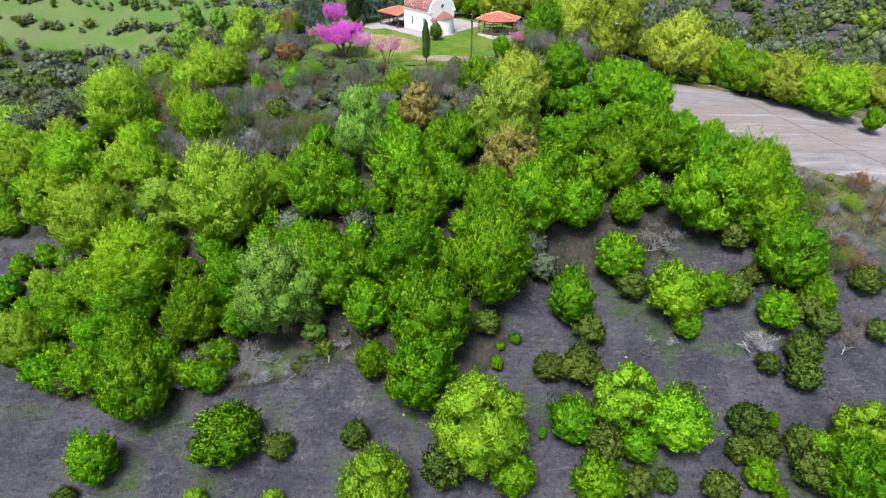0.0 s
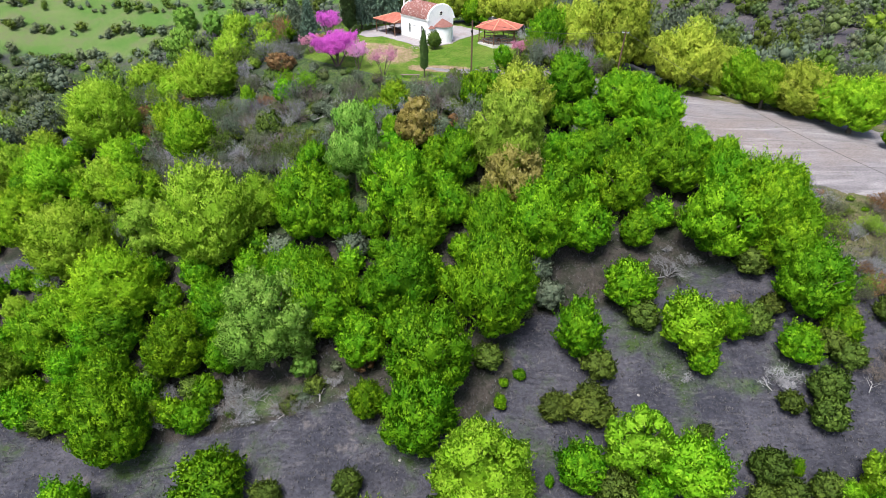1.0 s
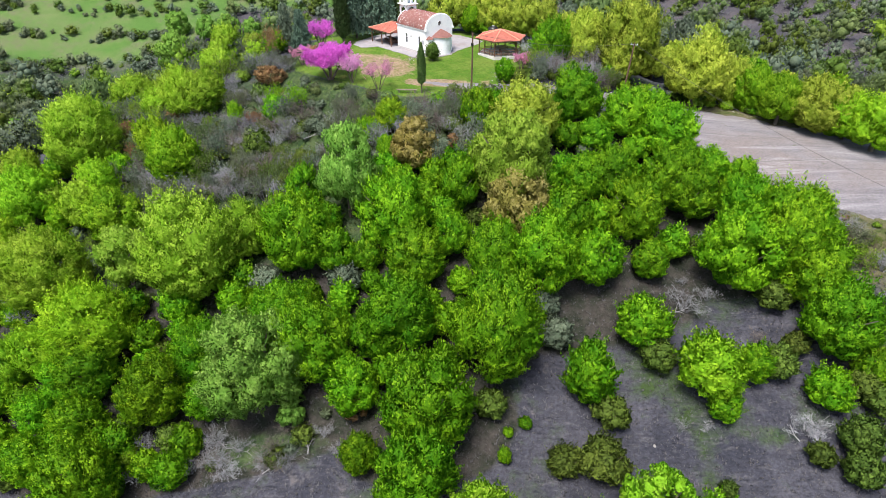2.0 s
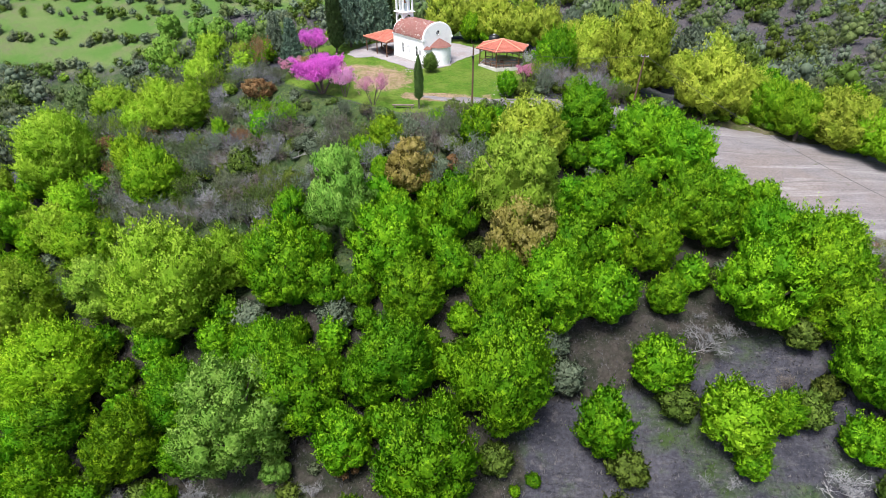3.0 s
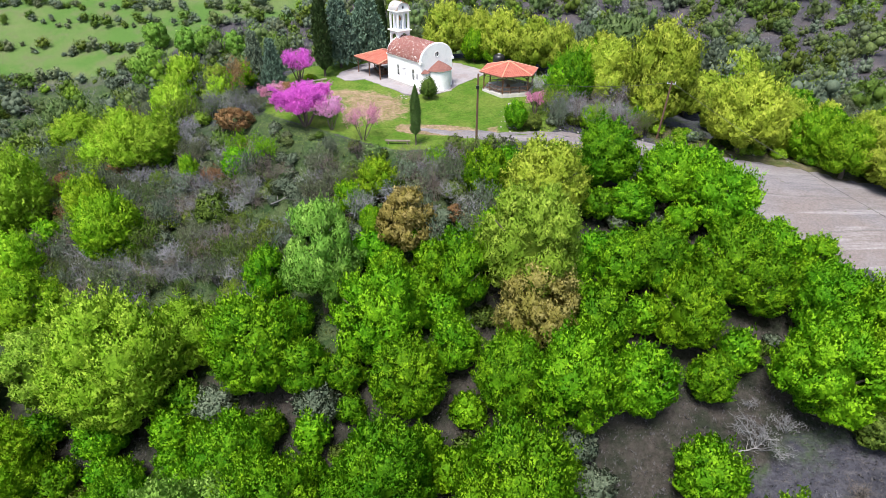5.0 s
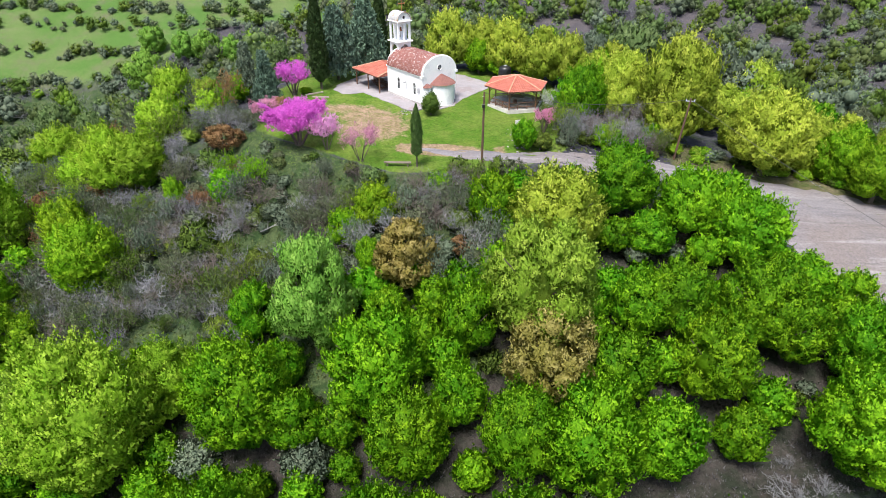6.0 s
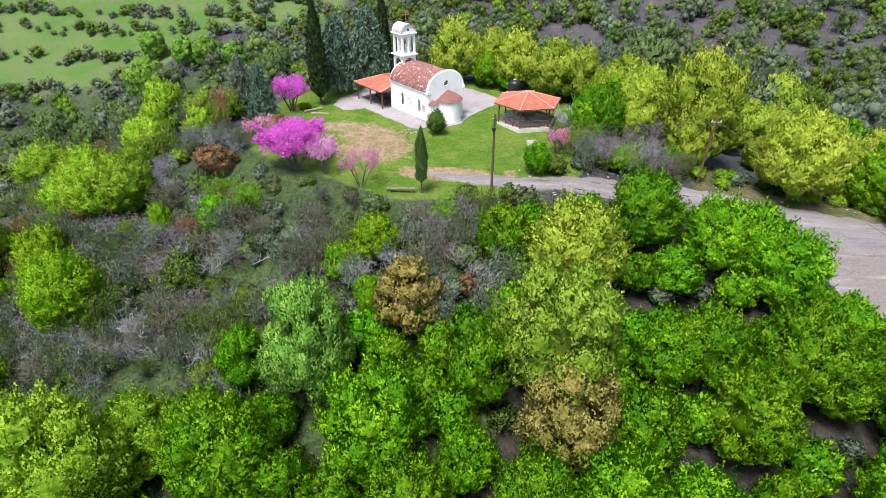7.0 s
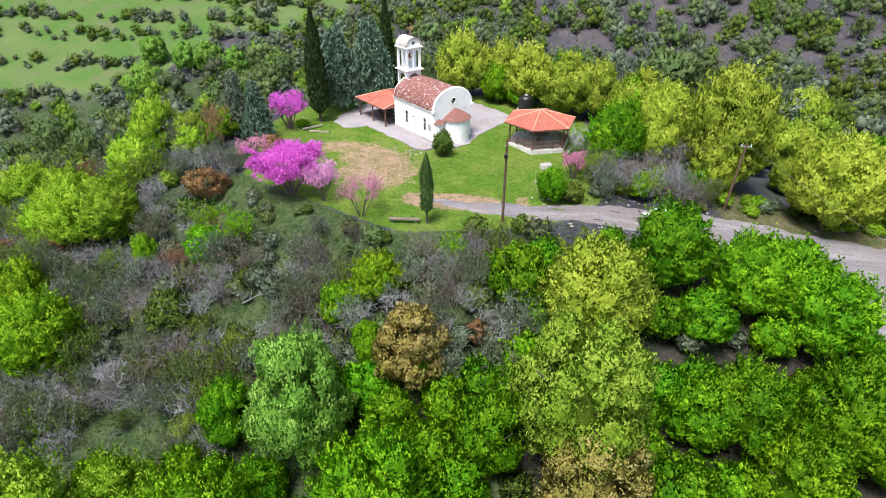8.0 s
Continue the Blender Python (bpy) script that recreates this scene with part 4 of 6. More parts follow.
plant("green", -0.1, 89.3, 1.66, 2.9)
plant("green", 16.9, 106.4, 3.29, 7.2)
plant("gold", 22.6, 109.6, 2.74, 6.3)
plant("dark", 11.3, 98.4, 1.45, 2.4)
plant("green", 9.5, 98.4, 1.57, 4.0)
plant("green", 18.5, 100.6, 1.64, 3.0)
plant("green", 25.8, 103.6, 1.37, 3.2)
plant("gold", 14.9, 121.3, 3.92, 9.0)
plant("gold", 10.5, 126.7, 3.94, 9.1)
plant("gold", 18.4, 120.8, 3.50, 8.1)
plant("gold", 21.0, 116.3, 3.15, 7.3)
plant("olive", 26.4, 117.8, 3.82, 9.2)
plant("gold", 28.7, 110.8, 4.07, 10.3)
plant("gold", 52.4, 132.5, 4.38, 10.1)
plant("gold", 7.1, 131.5, 3.69, 8.5)
plant("gold", 1.4, 130.6, 4.23, 9.8)
plant("pale", -1.1, 235.0, 3.70, 8.0)
plant("green", 6.1, 127.9, 2.46, 5.7)
plant("green", 9.4, 125.5, 2.19, 4.5)
plant("greyish", -14.2, 246.8, 4.18, 9.0)
plant("greyish", -7.8, 250.4, 4.25, 9.0)
plant("pale", -95.3, 230.7, 7.50, 16.2)
plant("yellow", -35.5, 113.8, 3.29, 7.6)
plant("olive", -30.4, 112.1, 2.27, 5.0)
plant("yellow", -29.8, 109.8, 1.85, 3.8)
plant("valley", -116.9, 210.3, 6.43, 13.9, far=True)
plant("valley", -98.0, 196.0, 4.80, 10.4, far=True)
plant("valley", -108.3, 189.2, 4.32, 9.4, far=True)
plant("green", -26.7, 113.1, 1.72, 4.0)
plant("pale", -88.6, 250.2, 5.57, 12.1)
plant("pale", -79.7, 247.2, 5.48, 11.9)
plant("pale", -69.7, 239.2, 5.29, 11.5)
plant("valley", -54.9, 224.0, 4.50, 9.8, far=True)
plant("valley", -51.2, 230.3, 4.65, 10.1, far=True)
plant("pale", -104.8, 261.5, 5.35, 11.6)
plant("green", 1.2, 68.6, 2.60, 6.2)
plant("green", -13.6, 72.2, 2.30, 5.2)
plant("green", -4.6, 75.6, 2.10, 4.6)
plant("rust", -25.9, 102.2, 2.60, 4.0)



# ---- bare grey shrubs ----
def brush_twigs(rng, stems, forks=3, twigs=4, ends=2):
    """Stems fanning up from the root and forking three times: pieces (foot, head, radius)."""
    segs = []
    for k in range(stems):
        a, q = rng.uniform(0, 2 * math.pi), rng.uniform(0.1, 1.0)
        way = np.array([math.cos(a), math.sin(a)])
        p0 = np.array([*(0.14 * way * rng.uniform(0, 1)), -0.05])
        p1 = np.array([*(q * 0.5 * way), rng.uniform(0.40, 0.75)])
        segs.append((p0, p1, 0.014))
        for j in range(forks):
            p2 = p1 + np.array([*(rng.normal(0, 0.17, 2) + 0.34 * q * way), rng.uniform(0.0, 0.45)])
            segs.append((p1, p2, 0.009))
            for i in range(twigs):
                p3 = p2 + rng.normal(0, 0.13, 3) + np.array([*(0.08 * q * way), 0.07])
                segs.append((p2, p3, 0.0065))
                for g in range(ends):
                    segs.append((p3, p3 + rng.normal(0, 0.10, 3) + np.array([0, 0, 0.05]), 0.0048))
    return segs


def blades(rng, segs):
    """Slim blades for twigs."""
    p, q, r = (np.array([s[k] for s in segs]) for k in range(3))
    w = unit(np.cross(q - p, rng.normal(0, 1, p.shape))) * r[:, None] * 1.25
    verts = np.stack([p - w, p + w, q + w * 0.45, q - w * 0.45], 1).reshape(-1, 3)
    return verts, np.arange(len(verts)).reshape(-1, 4)


def brush_mesh(name, seed, stems=24, material=TWIG, forks=3, twigs=4, ends=2):
    """A leafless shrub of radius and height 1."""
    rng = np.random.default_rng(seed)
    verts, faces = blades(rng, brush_twigs(rng, stems, forks, twigs, ends))
    return from_arrays(name, verts, faces, material)


BRUSH = [brush_mesh("bare_shrub", 300 + k, 19, TWIG if k < 4 else TWIG_BROWN) for k in range(6)]
BUDDING = {}
for n, colour in enumerate(("field", "dark", "rust", "greyish", "olive", "valley", "fresh")):
    for k in range(2):
        rng = np.random.default_rng(420 + 10 * n + k)
        segs = brush_twigs(rng, 15, 3, 3, 1)
        tips = np.array([q for p, q, r in segs if r < 0.008])
        tips = np.repeat(tips, 5, 0) + rng.normal(0, 0.07, (5 * len(tips), 3))
        verts, faces = sprays(rng, tips, tips - np.array([0, 0, 0.3]) + 1e-6, np.full(len(tips), 0.078), 0.4, 0.42)
        BUDDING.setdefault(colour, []).append((from_arrays("twig_tangle", *blades(rng, segs), TWIG_BROWN), from_arrays("foliage", verts, faces, LEAF[colour])))


def brush(x, y, r, h):
    """One bare shrub."""
    k = plant_rng.randrange(6)
    ob = new("bare_shrub", BRUSH[k])
    ob.matrix_world = Matrix.LocRotScale((x, y, float(rough_land(x, y))), Euler((plant_rng.uniform(-0.2, 0.2), plant_rng.uniform(-0.2, 0.2), plant_rng.uniform(0, 6.28))), (r, r, h))
    return tagged(ob, "leafless grey twiggy shrub on the hillside" if k < 4 else "leafless brown twiggy shrub on the hillside", "shrub", "bare shrubs")


SHRUB_WORDS = {"green": "bright green", "yellow": "yellow-green", "olive": "olive-gold", "greyish": "grey-green", "dark": "dark green", "rust": "rust-brown", "valley": "mid-green", "field": "dull green", "fresh": "light green"}


def budding(kinds, x, y, r, h):
    """A thin shrub with small young leaves on its twigs."""
    kind = plant_rng.choice(kinds)
    m = Matrix.LocRotScale((x, y, float(rough_land(x, y))), Euler((0, 0, plant_rng.uniform(0, 6.28))), (r, r, h))
    base = thing("budding_shrub", m, "thin twiggy shrub with small " + SHRUB_WORDS[kind] + " young leaves", "shrub", "budding shrubs")
    for name, me in zip(("twig_tangle", "foliage"), plant_rng.choice(BUDDING[kind])):
        ob = new(name, me)
        ob.parent = base


def scatter(n, x0, x1, y0, y1, rule, seed):
    """n places in a rectangle where rule(x, y) is true."""
    rng = random.Random(seed)
    out, tries = [], 0
    while len(out) < n and tries < n * 30:
        tries += 1
        x, y = rng.uniform(x0, x1), rng.uniform(y0, y1)
        if rule(x, y):
            out.append((x, y, rng.random()))
    return out


SCRUB = []


def scrub(places, r, h):
    SCRUB.extend((x, y, r * (0.75 + 0.7 * q), h * (0.7 + 0.8 * q)) for x, y, q in places)


def off_yard(x, y):
    return (abs((x + 3) / 20.0) ** 3 + abs((y - 112) / 19.0) ** 3) > 1.1


scrub(scatter(105, -46, 6, 79, 93, lambda x, y: off_yard(x, y) and not (-22 < x < -15 and y > 84) and not (x > -9 and y > 90), 11), 1.6, 1.7)
scrub(scatter(50, -48, -18, 88, 108, off_yard, 12), 1.6, 1.7)
scrub(scatter(17, -44, -18, 76, 84, lambda x, y: True, 27), 1.7, 1.8)
scrub(scatter(30, 13, 27, 98.8, 109, lambda x, y: road_gap(x, y) > 0.6, 13), 1.6, 2.1)
scrub(scatter(24, -32, -8, 47, 53, lambda x, y: abs(y - 50.5 - 0.03 * x) < 2.5, 14), 1.2, 1.0)
scrub(scatter(16, 22, 52, 48, 66, lambda x, y: True, 15), 1.0, 0.8)
scrub(scatter(24, -75, -48, 60, 90, lambda x, y: True, 16), 1.4, 1.3)
scrub(scatter(30, 44, 58, 60, 77, lambda x, y: road_gap(x, y) > 0.8, 17), 1.1, 1.1)
for x, y, r, h in SCRUB:
    brush(x, y, r, h)
for x, y, q in scatter(95, -48, 7, 78, 94, lambda x, y: off_yard(x, y) and not (-21 < x < -15 and y > 85) and not (x > -12 and y > 89), 18):
    budding(("field", "dark", "field", "greyish", "greyish", "valley", "field", "dark"), x, y, 1.1 + 1.0 * q, 1.5 + 1.5 * q)
for x, y, q in scatter(26, -46, -17, 75, 84, lambda x, y: True, 28):
    budding(("field", "dark", "greyish", "valley", "olive"), x, y, 1.0 + 0.9 * q, 1.2 + 1.3 * q)
for x, y, q in scatter(70, -54, -19, 90, 116, off_yard, 19):
    budding(("field", "olive", "rust", "greyish", "olive", "valley", "field", "fresh"), x, y, 1.2 + 1.1 * q, 1.6 + 1.7 * q)
for x, y, q in scatter(48, 42, 66, 56, 80, lambda x, y: road_gap(x, y) > 0.9, 26):
    budding(("field", "olive", "greyish", "rust", "field", "dark"), x, y, 0.9 + 1.0 * q, 0.9 + 1.2 * q)
for x, y, q in scatter(22, 13, 28, 99, 110, lambda x, y: road_gap(x, y) > 1, 20):
    budding(("field", "dark", "greyish", "olive"), x, y, 1.0 + 0.8 * q, 1.4 + 1.2 * q)


def dead_branch(x, y, length, turn, seed):
    """A fallen grey limb with its forks, lying on the ground."""
    rng = np.random.default_rng(seed)
    bm = bmesh.new()
    p, way = Vector((-length / 2, 0, 0.12)), 0.0
    for k in range(5):
        way += rng.normal(0, 0.25)
        q = p + Vector((math.cos(way), math.sin(way), rng.uniform(-0.05, 0.14))) * length / 5
        rod(bm, p, q, 0.055 - 0.008 * k, 0.047 - 0.008 * k, 6)
        for side in (-1, 1):
            w = way + side * rng.uniform(0.5, 1.0)
            t = q + Vector((math.cos(w), math.sin(w), rng.uniform(0.1, 0.6))) * length * rng.uniform(0.12, 0.24)
            rod(bm, q, t, 0.025, 0.014, 5)
            for g in (-0.5, 0.4):
                rod(bm, t, t + Vector((math.cos(w + g), math.sin(w + g), rng.uniform(0.0, 0.4))) * length * 0.11, 0.014, 0.006, 4)
        p = q
    ob = part("dead_branch", bm, DEAD_WOOD)
    ob.matrix_world = pose(x, y, float(rough_land(x, y)), 0, 0, turn)
    tagged(ob, "fallen bleached grey branch lying among scrub", "branch", "dead branches")


DEAD_WOOD = surface("bleached_wood", (0.21, 0.205, 0.21), (0.31, 0.30, 0.30), 2.0, 0.95, 0.3)
for n, (x, y, length, turn) in enumerate(((-26.1, 90.1, 5.0, 20), (-20.7, 86.0, 4.5, 130), (-17.3, 89.0, 4.0, 60), (-30.5, 86.5, 4.0, -20), (-25.0, 83.5, 4.5, 70), (26.1, 62.4, 3.6, 15), (33.1, 50.2, 3.4, 80), (43.9, 49.6, 3.6, 40), (-15.0, 48.7, 4.6, 60), (-26.0, 49.1, 4.6, 30), (-20.0, 50.0, 3.6, -30), (-12.5, 49.8, 3.4, 100))):
    dead_branch(x, y, length, turn, 800 + n)
brush(26.1, 62.4, 2.6, 1.5)
brush(34.0, 49.8, 2.0, 1.3)
brush(44.0, 50.0, 2.2, 1.2)
FAR_SCRUB = scatter(700, -30, 230, 132, 330, lambda x, y: land(x, y) < -1.5, 41) + scatter(330, -220, -40, 112, 250, lambda x, y: land(x, y) < -9, 42)

# lower trees that close the wood between the tall crowns


def in_wood(x, y):
    if (15 < x < 45 and y < 68) or (11 < x < 16 and y < 62) or (x > 2 and y < 54) or road_gap(x, y) < 3.5:
        return False
    return any(((x - a) / p) ** 2 + ((y - b) / q) ** 2 < 1 for a, b, p, q in STANDS)


def clear_of(x, y, share=0.62, more=0.9):
    return all((x - a) ** 2 + (y - b) ** 2 > (share * r + more) ** 2 for a, b, r in PLANTED)


for x, y, q in scatter(760, -75, 46, 46, 95, in_wood, 51):
    if clear_of(x, y, 0.75, 0.6) and not (-20 < x < -6 and 47 < y < 52):
        plant("under", x, y, 1.5 + 0.9 * q, 3.0 + 1.8 * q)
# low undergrowth on the shrub slope and the banks
def shrub(kinds, x, y, r, h, name="shrub"):
    kind = plant_rng.choice(kinds)
    ob = new(name, plant_rng.choice(LOW[kind]))
    ob.matrix_world = Matrix.LocRotScale((x, y, float(rough_land(x, y)) - 0.1), Euler((0, 0, plant_rng.uniform(0, 6.28))), (r, r, h / 2))
    return tagged(ob, "low " + SHRUB_WORDS[kind] + " leafy shrub on the rough bank", "shrub", "undergrowth")


for x, y, q in scatter(95, -48, 8, 78, 93.5, off_yard, 52):
    shrub(("dark", "greyish", "dark", "valley", "greyish", "field"), x, y, 0.7 + 0.9 * q, 1.3 + 1.6 * q)
for x, y, q in scatter(48, -52, -19, 88, 114, off_yard, 53):
    shrub(("dark", "olive", "field", "valley", "field", "greyish"), x, y, 0.9 + 0.9 * q, 1.5 + 1.7 * q)
for x, y, q in scatter(420, -75, 46, 46, 92, in_wood, 59):
    if clear_of(x, y, 0.80, 0.2):
        shrub(("dark", "greyish", "dark", "valley", "field"), x, y, 0.6 + 0.8 * q, 0.8 + 1.3 * q, "juniper_bush")
for x, y, q in scatter(30, 13, 28, 99, 110, lambda x, y: road_gap(x, y) > 1, 54):
    shrub(("dark", "greyish", "green", "olive", "greyish"), x, y, 0.7 + 0.7 * q, 1.0 + 1.1 * q)
for x, y, q in scatter(70, 22, 78, 84, 108, lambda x, y: 0.3 < road_gap(x, y) < 5.0 and y > 98 - 0.36 * max(0, x - 30), 57):
    shrub(("dark", "yellow", "green", "olive", "greyish"), x, y, 0.6 + 0.8 * q, 0.8 + 1.2 * q)
for x, y, q in scatter(36, -24, -4, 89, 100, lambda x, y: (x + 6) * 7.5 + (y - 93.5) * 12 < -14, 58):
    shrub(("dark", "valley", "greyish", "dark", "field"), x, y, 0.5 + 0.6 * q, 0.7 + 0.9 * q)
for x, y, q in scatter(26, 42, 62, 56, 78, lambda x, y: road_gap(x, y) > 0.7, 56):
    shrub(("dark", "greyish", "olive", "green", "rust"), x, y, 0.5 + 0.6 * q, 0.6 + 0.8 * q)
for x, y, q in scatter(40, 14, 100, 100, 140, lambda x, y: road_gap(x, y) > 4 and off_yard(x, y) and 100 + 0.2 * abs(x - 30) < y < 135, 55):
    plant(plant_rng.choice(("gold", "gold", "olive", "under")), x, y, 2.4 + 1.4 * q, 4.8 + 2.6 * q)


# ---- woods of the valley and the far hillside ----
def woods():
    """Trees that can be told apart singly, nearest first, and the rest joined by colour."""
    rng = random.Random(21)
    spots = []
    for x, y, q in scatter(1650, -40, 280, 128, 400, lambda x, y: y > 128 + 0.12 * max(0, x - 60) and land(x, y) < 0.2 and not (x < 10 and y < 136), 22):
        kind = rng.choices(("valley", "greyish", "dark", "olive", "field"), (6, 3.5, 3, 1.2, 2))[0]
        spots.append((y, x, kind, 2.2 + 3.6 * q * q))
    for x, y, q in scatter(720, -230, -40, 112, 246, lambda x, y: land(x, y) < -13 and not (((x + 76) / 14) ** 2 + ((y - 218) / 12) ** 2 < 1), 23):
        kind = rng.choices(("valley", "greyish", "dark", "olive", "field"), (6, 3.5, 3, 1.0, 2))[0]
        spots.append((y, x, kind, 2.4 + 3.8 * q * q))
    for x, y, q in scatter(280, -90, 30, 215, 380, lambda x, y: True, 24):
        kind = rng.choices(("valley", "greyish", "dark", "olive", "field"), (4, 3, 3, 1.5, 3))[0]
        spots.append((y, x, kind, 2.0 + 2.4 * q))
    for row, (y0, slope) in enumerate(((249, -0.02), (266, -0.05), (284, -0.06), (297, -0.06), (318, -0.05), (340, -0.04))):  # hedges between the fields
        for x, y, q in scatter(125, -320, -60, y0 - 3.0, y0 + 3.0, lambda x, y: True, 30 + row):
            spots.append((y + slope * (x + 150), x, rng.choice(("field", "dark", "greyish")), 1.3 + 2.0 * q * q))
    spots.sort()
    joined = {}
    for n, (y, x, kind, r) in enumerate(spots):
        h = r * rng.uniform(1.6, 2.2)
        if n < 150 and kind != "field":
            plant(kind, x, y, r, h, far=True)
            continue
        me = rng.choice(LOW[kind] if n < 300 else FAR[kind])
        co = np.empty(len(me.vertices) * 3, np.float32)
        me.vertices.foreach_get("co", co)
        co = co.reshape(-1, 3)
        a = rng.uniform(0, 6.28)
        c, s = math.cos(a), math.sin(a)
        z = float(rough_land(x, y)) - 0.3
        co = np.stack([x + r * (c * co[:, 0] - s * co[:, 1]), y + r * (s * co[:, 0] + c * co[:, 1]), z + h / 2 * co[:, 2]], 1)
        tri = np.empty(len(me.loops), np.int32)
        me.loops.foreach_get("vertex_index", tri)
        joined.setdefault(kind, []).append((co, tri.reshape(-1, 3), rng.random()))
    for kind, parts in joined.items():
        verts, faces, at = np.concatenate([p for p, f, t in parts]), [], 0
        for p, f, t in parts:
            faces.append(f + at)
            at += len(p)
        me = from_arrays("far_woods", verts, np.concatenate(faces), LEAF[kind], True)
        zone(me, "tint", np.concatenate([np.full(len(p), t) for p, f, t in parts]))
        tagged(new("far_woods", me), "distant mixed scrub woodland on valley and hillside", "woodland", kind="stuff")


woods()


def far_scrub():
    parts = []
    me = brush_mesh("far_scrub_piece", 390, 8, TWIG, 3, 3, 0)
    co = np.empty(len(me.vertices) * 3, np.float32)
    me.vertices.foreach_get("co", co)
    co = co.reshape(-1, 3)
    faces = np.array([tuple(p.vertices) for p in me.polygons])
    verts, out = [], []
    for n, (x, y, q) in enumerate(FAR_SCRUB):
        a, r = 20 * q, 1.8 + 1.6 * q
        c, s = math.cos(a), math.sin(a)
        z = float(rough_land(x, y))
        verts.append(np.stack([x + r * (c * co[:, 0] - s * co[:, 1]), y + r * (s * co[:, 0] + c * co[:, 1]), z + r * co[:, 2]], 1))
        out.append(faces + n * len(co))
    bpy.data.meshes.remove(me)
    tagged(new("far_scrub", from_arrays("far_scrub", np.concatenate(verts), np.concatenate(out), TWIG)), "leafless grey scrub on the distant hillside", "scrub", kind="stuff")


far_scrub()


# ---- tufts of grass ----
def strew(n, x0, x1, y0, y1, rule, seed):
    """Many places at once, where rule holds."""
    rng = np.random.default_rng(seed)
    x, y = rng.uniform(x0, x1, n), rng.uniform(y0, y1, n)
    ok = rule(x, y)
    return np.stack([x[ok], y[ok], rng.uniform(0, 1, ok.sum())], 1)


def tuft_field(name, places, size, material, label, blades=4):
    rng = np.random.default_rng(len(places))
    xy, q = places[:, :2], places[:, 2]
    z = rough_land(xy[:, 0], xy[:, 1])
    n = len(xy)
    verts = []
    for b in range(blades):
        a = rng.uniform(0, 2 * math.pi, n)
        s = size * (0.5 + q) * rng.uniform(0.6, 1.3, n)
        lean = rng.uniform(0.3, 1.0, n)
        ox, oy = rng.normal(0, 0.12, n), rng.normal(0, 0.12, n)
        base = np.stack([xy[:, 0] + ox, xy[:, 1] + oy, z - 0.02], 1)
        side = np.stack([-np.sin(a), np.cos(a), np.zeros(n)], 1) * (s * 0.28)[:, None]
        tip = base + np.stack([np.cos(a) * lean, np.sin(a) * lean, np.full(n, 0.75)], 1) * s[:, None]
        verts.append(np.stack([base - side, base + side, tip], 1))
    verts = np.concatenate(verts).reshape(-1, 3)
    tagged(new(name, from_arrays(name, verts, np.arange(len(verts)).reshape(-1, 3), material)), label, "grass", kind="stuff")


DRY_TUFT = leafage("dry_stubble", (0.07, 0.068, 0.075), (0.11, 0.105, 0.112), (0.19, 0.18, 0.18), translucent=0.2, gloss=0.05, hue=0.01)
GREEN_TUFT = leafage("yard_grass", (0.07, 0.135, 0.018), (0.11, 0.17, 0.028), (0.18, 0.23, 0.05), translucent=0.3, gloss=0.1, hue=0.02)
MOSS_TUFT = leafage("rank_grass", (0.065, 0.115, 0.03), (0.095, 0.145, 0.042), (0.16, 0.18, 0.08), translucent=0.3, gloss=0.1, hue=0.02)


def yard_edge(x, y):
    return np.abs((x + 3) / 20.0) ** 3 + np.abs((y - 112) / 19.0) ** 3


tuft_field("dry_grass", strew(40000, -70, 62, 24, 68, lambda x, y: road_gap(x, y) > 0.5, 81), 0.19, DRY_TUFT, "short dry grey-violet stubble on the slope", 3)
tuft_field("rank_grass", np.concatenate([strew(12000, -52, 12, 72, 97, lambda x, y: (yard_edge(x, y) > 1.05), 82), strew(3000, 42, 62, 56, 78, lambda x, y: road_gap(x, y) > 0.3, 83), strew(2000, 12, 32, 98, 112, lambda x, y: road_gap(x, y) > 0.3, 84)]), 0.21, MOSS_TUFT, "rank green and straw-coloured grass on the bank", 3)
tuft_field("lawn_grass", strew(20000, -24, 18, 92, 126, lambda x, y: (yard_edge(x, y) < 1.1) & (road_gap(x, y) > 0.2) & ~((x > -15) & (x < 8) & (y > 109.5)) & ((x - 9.9) ** 2 + (y - 112.2) ** 2 > 17), 85), 0.10, GREEN_TUFT, "short green grass of the churchyard", 3)


# ---- chapel ----
YARD = 2.0
NAVE_W, NAVE_L, EAVE_H, VAULT = 5.4, 8.2, 3.85, 2.05


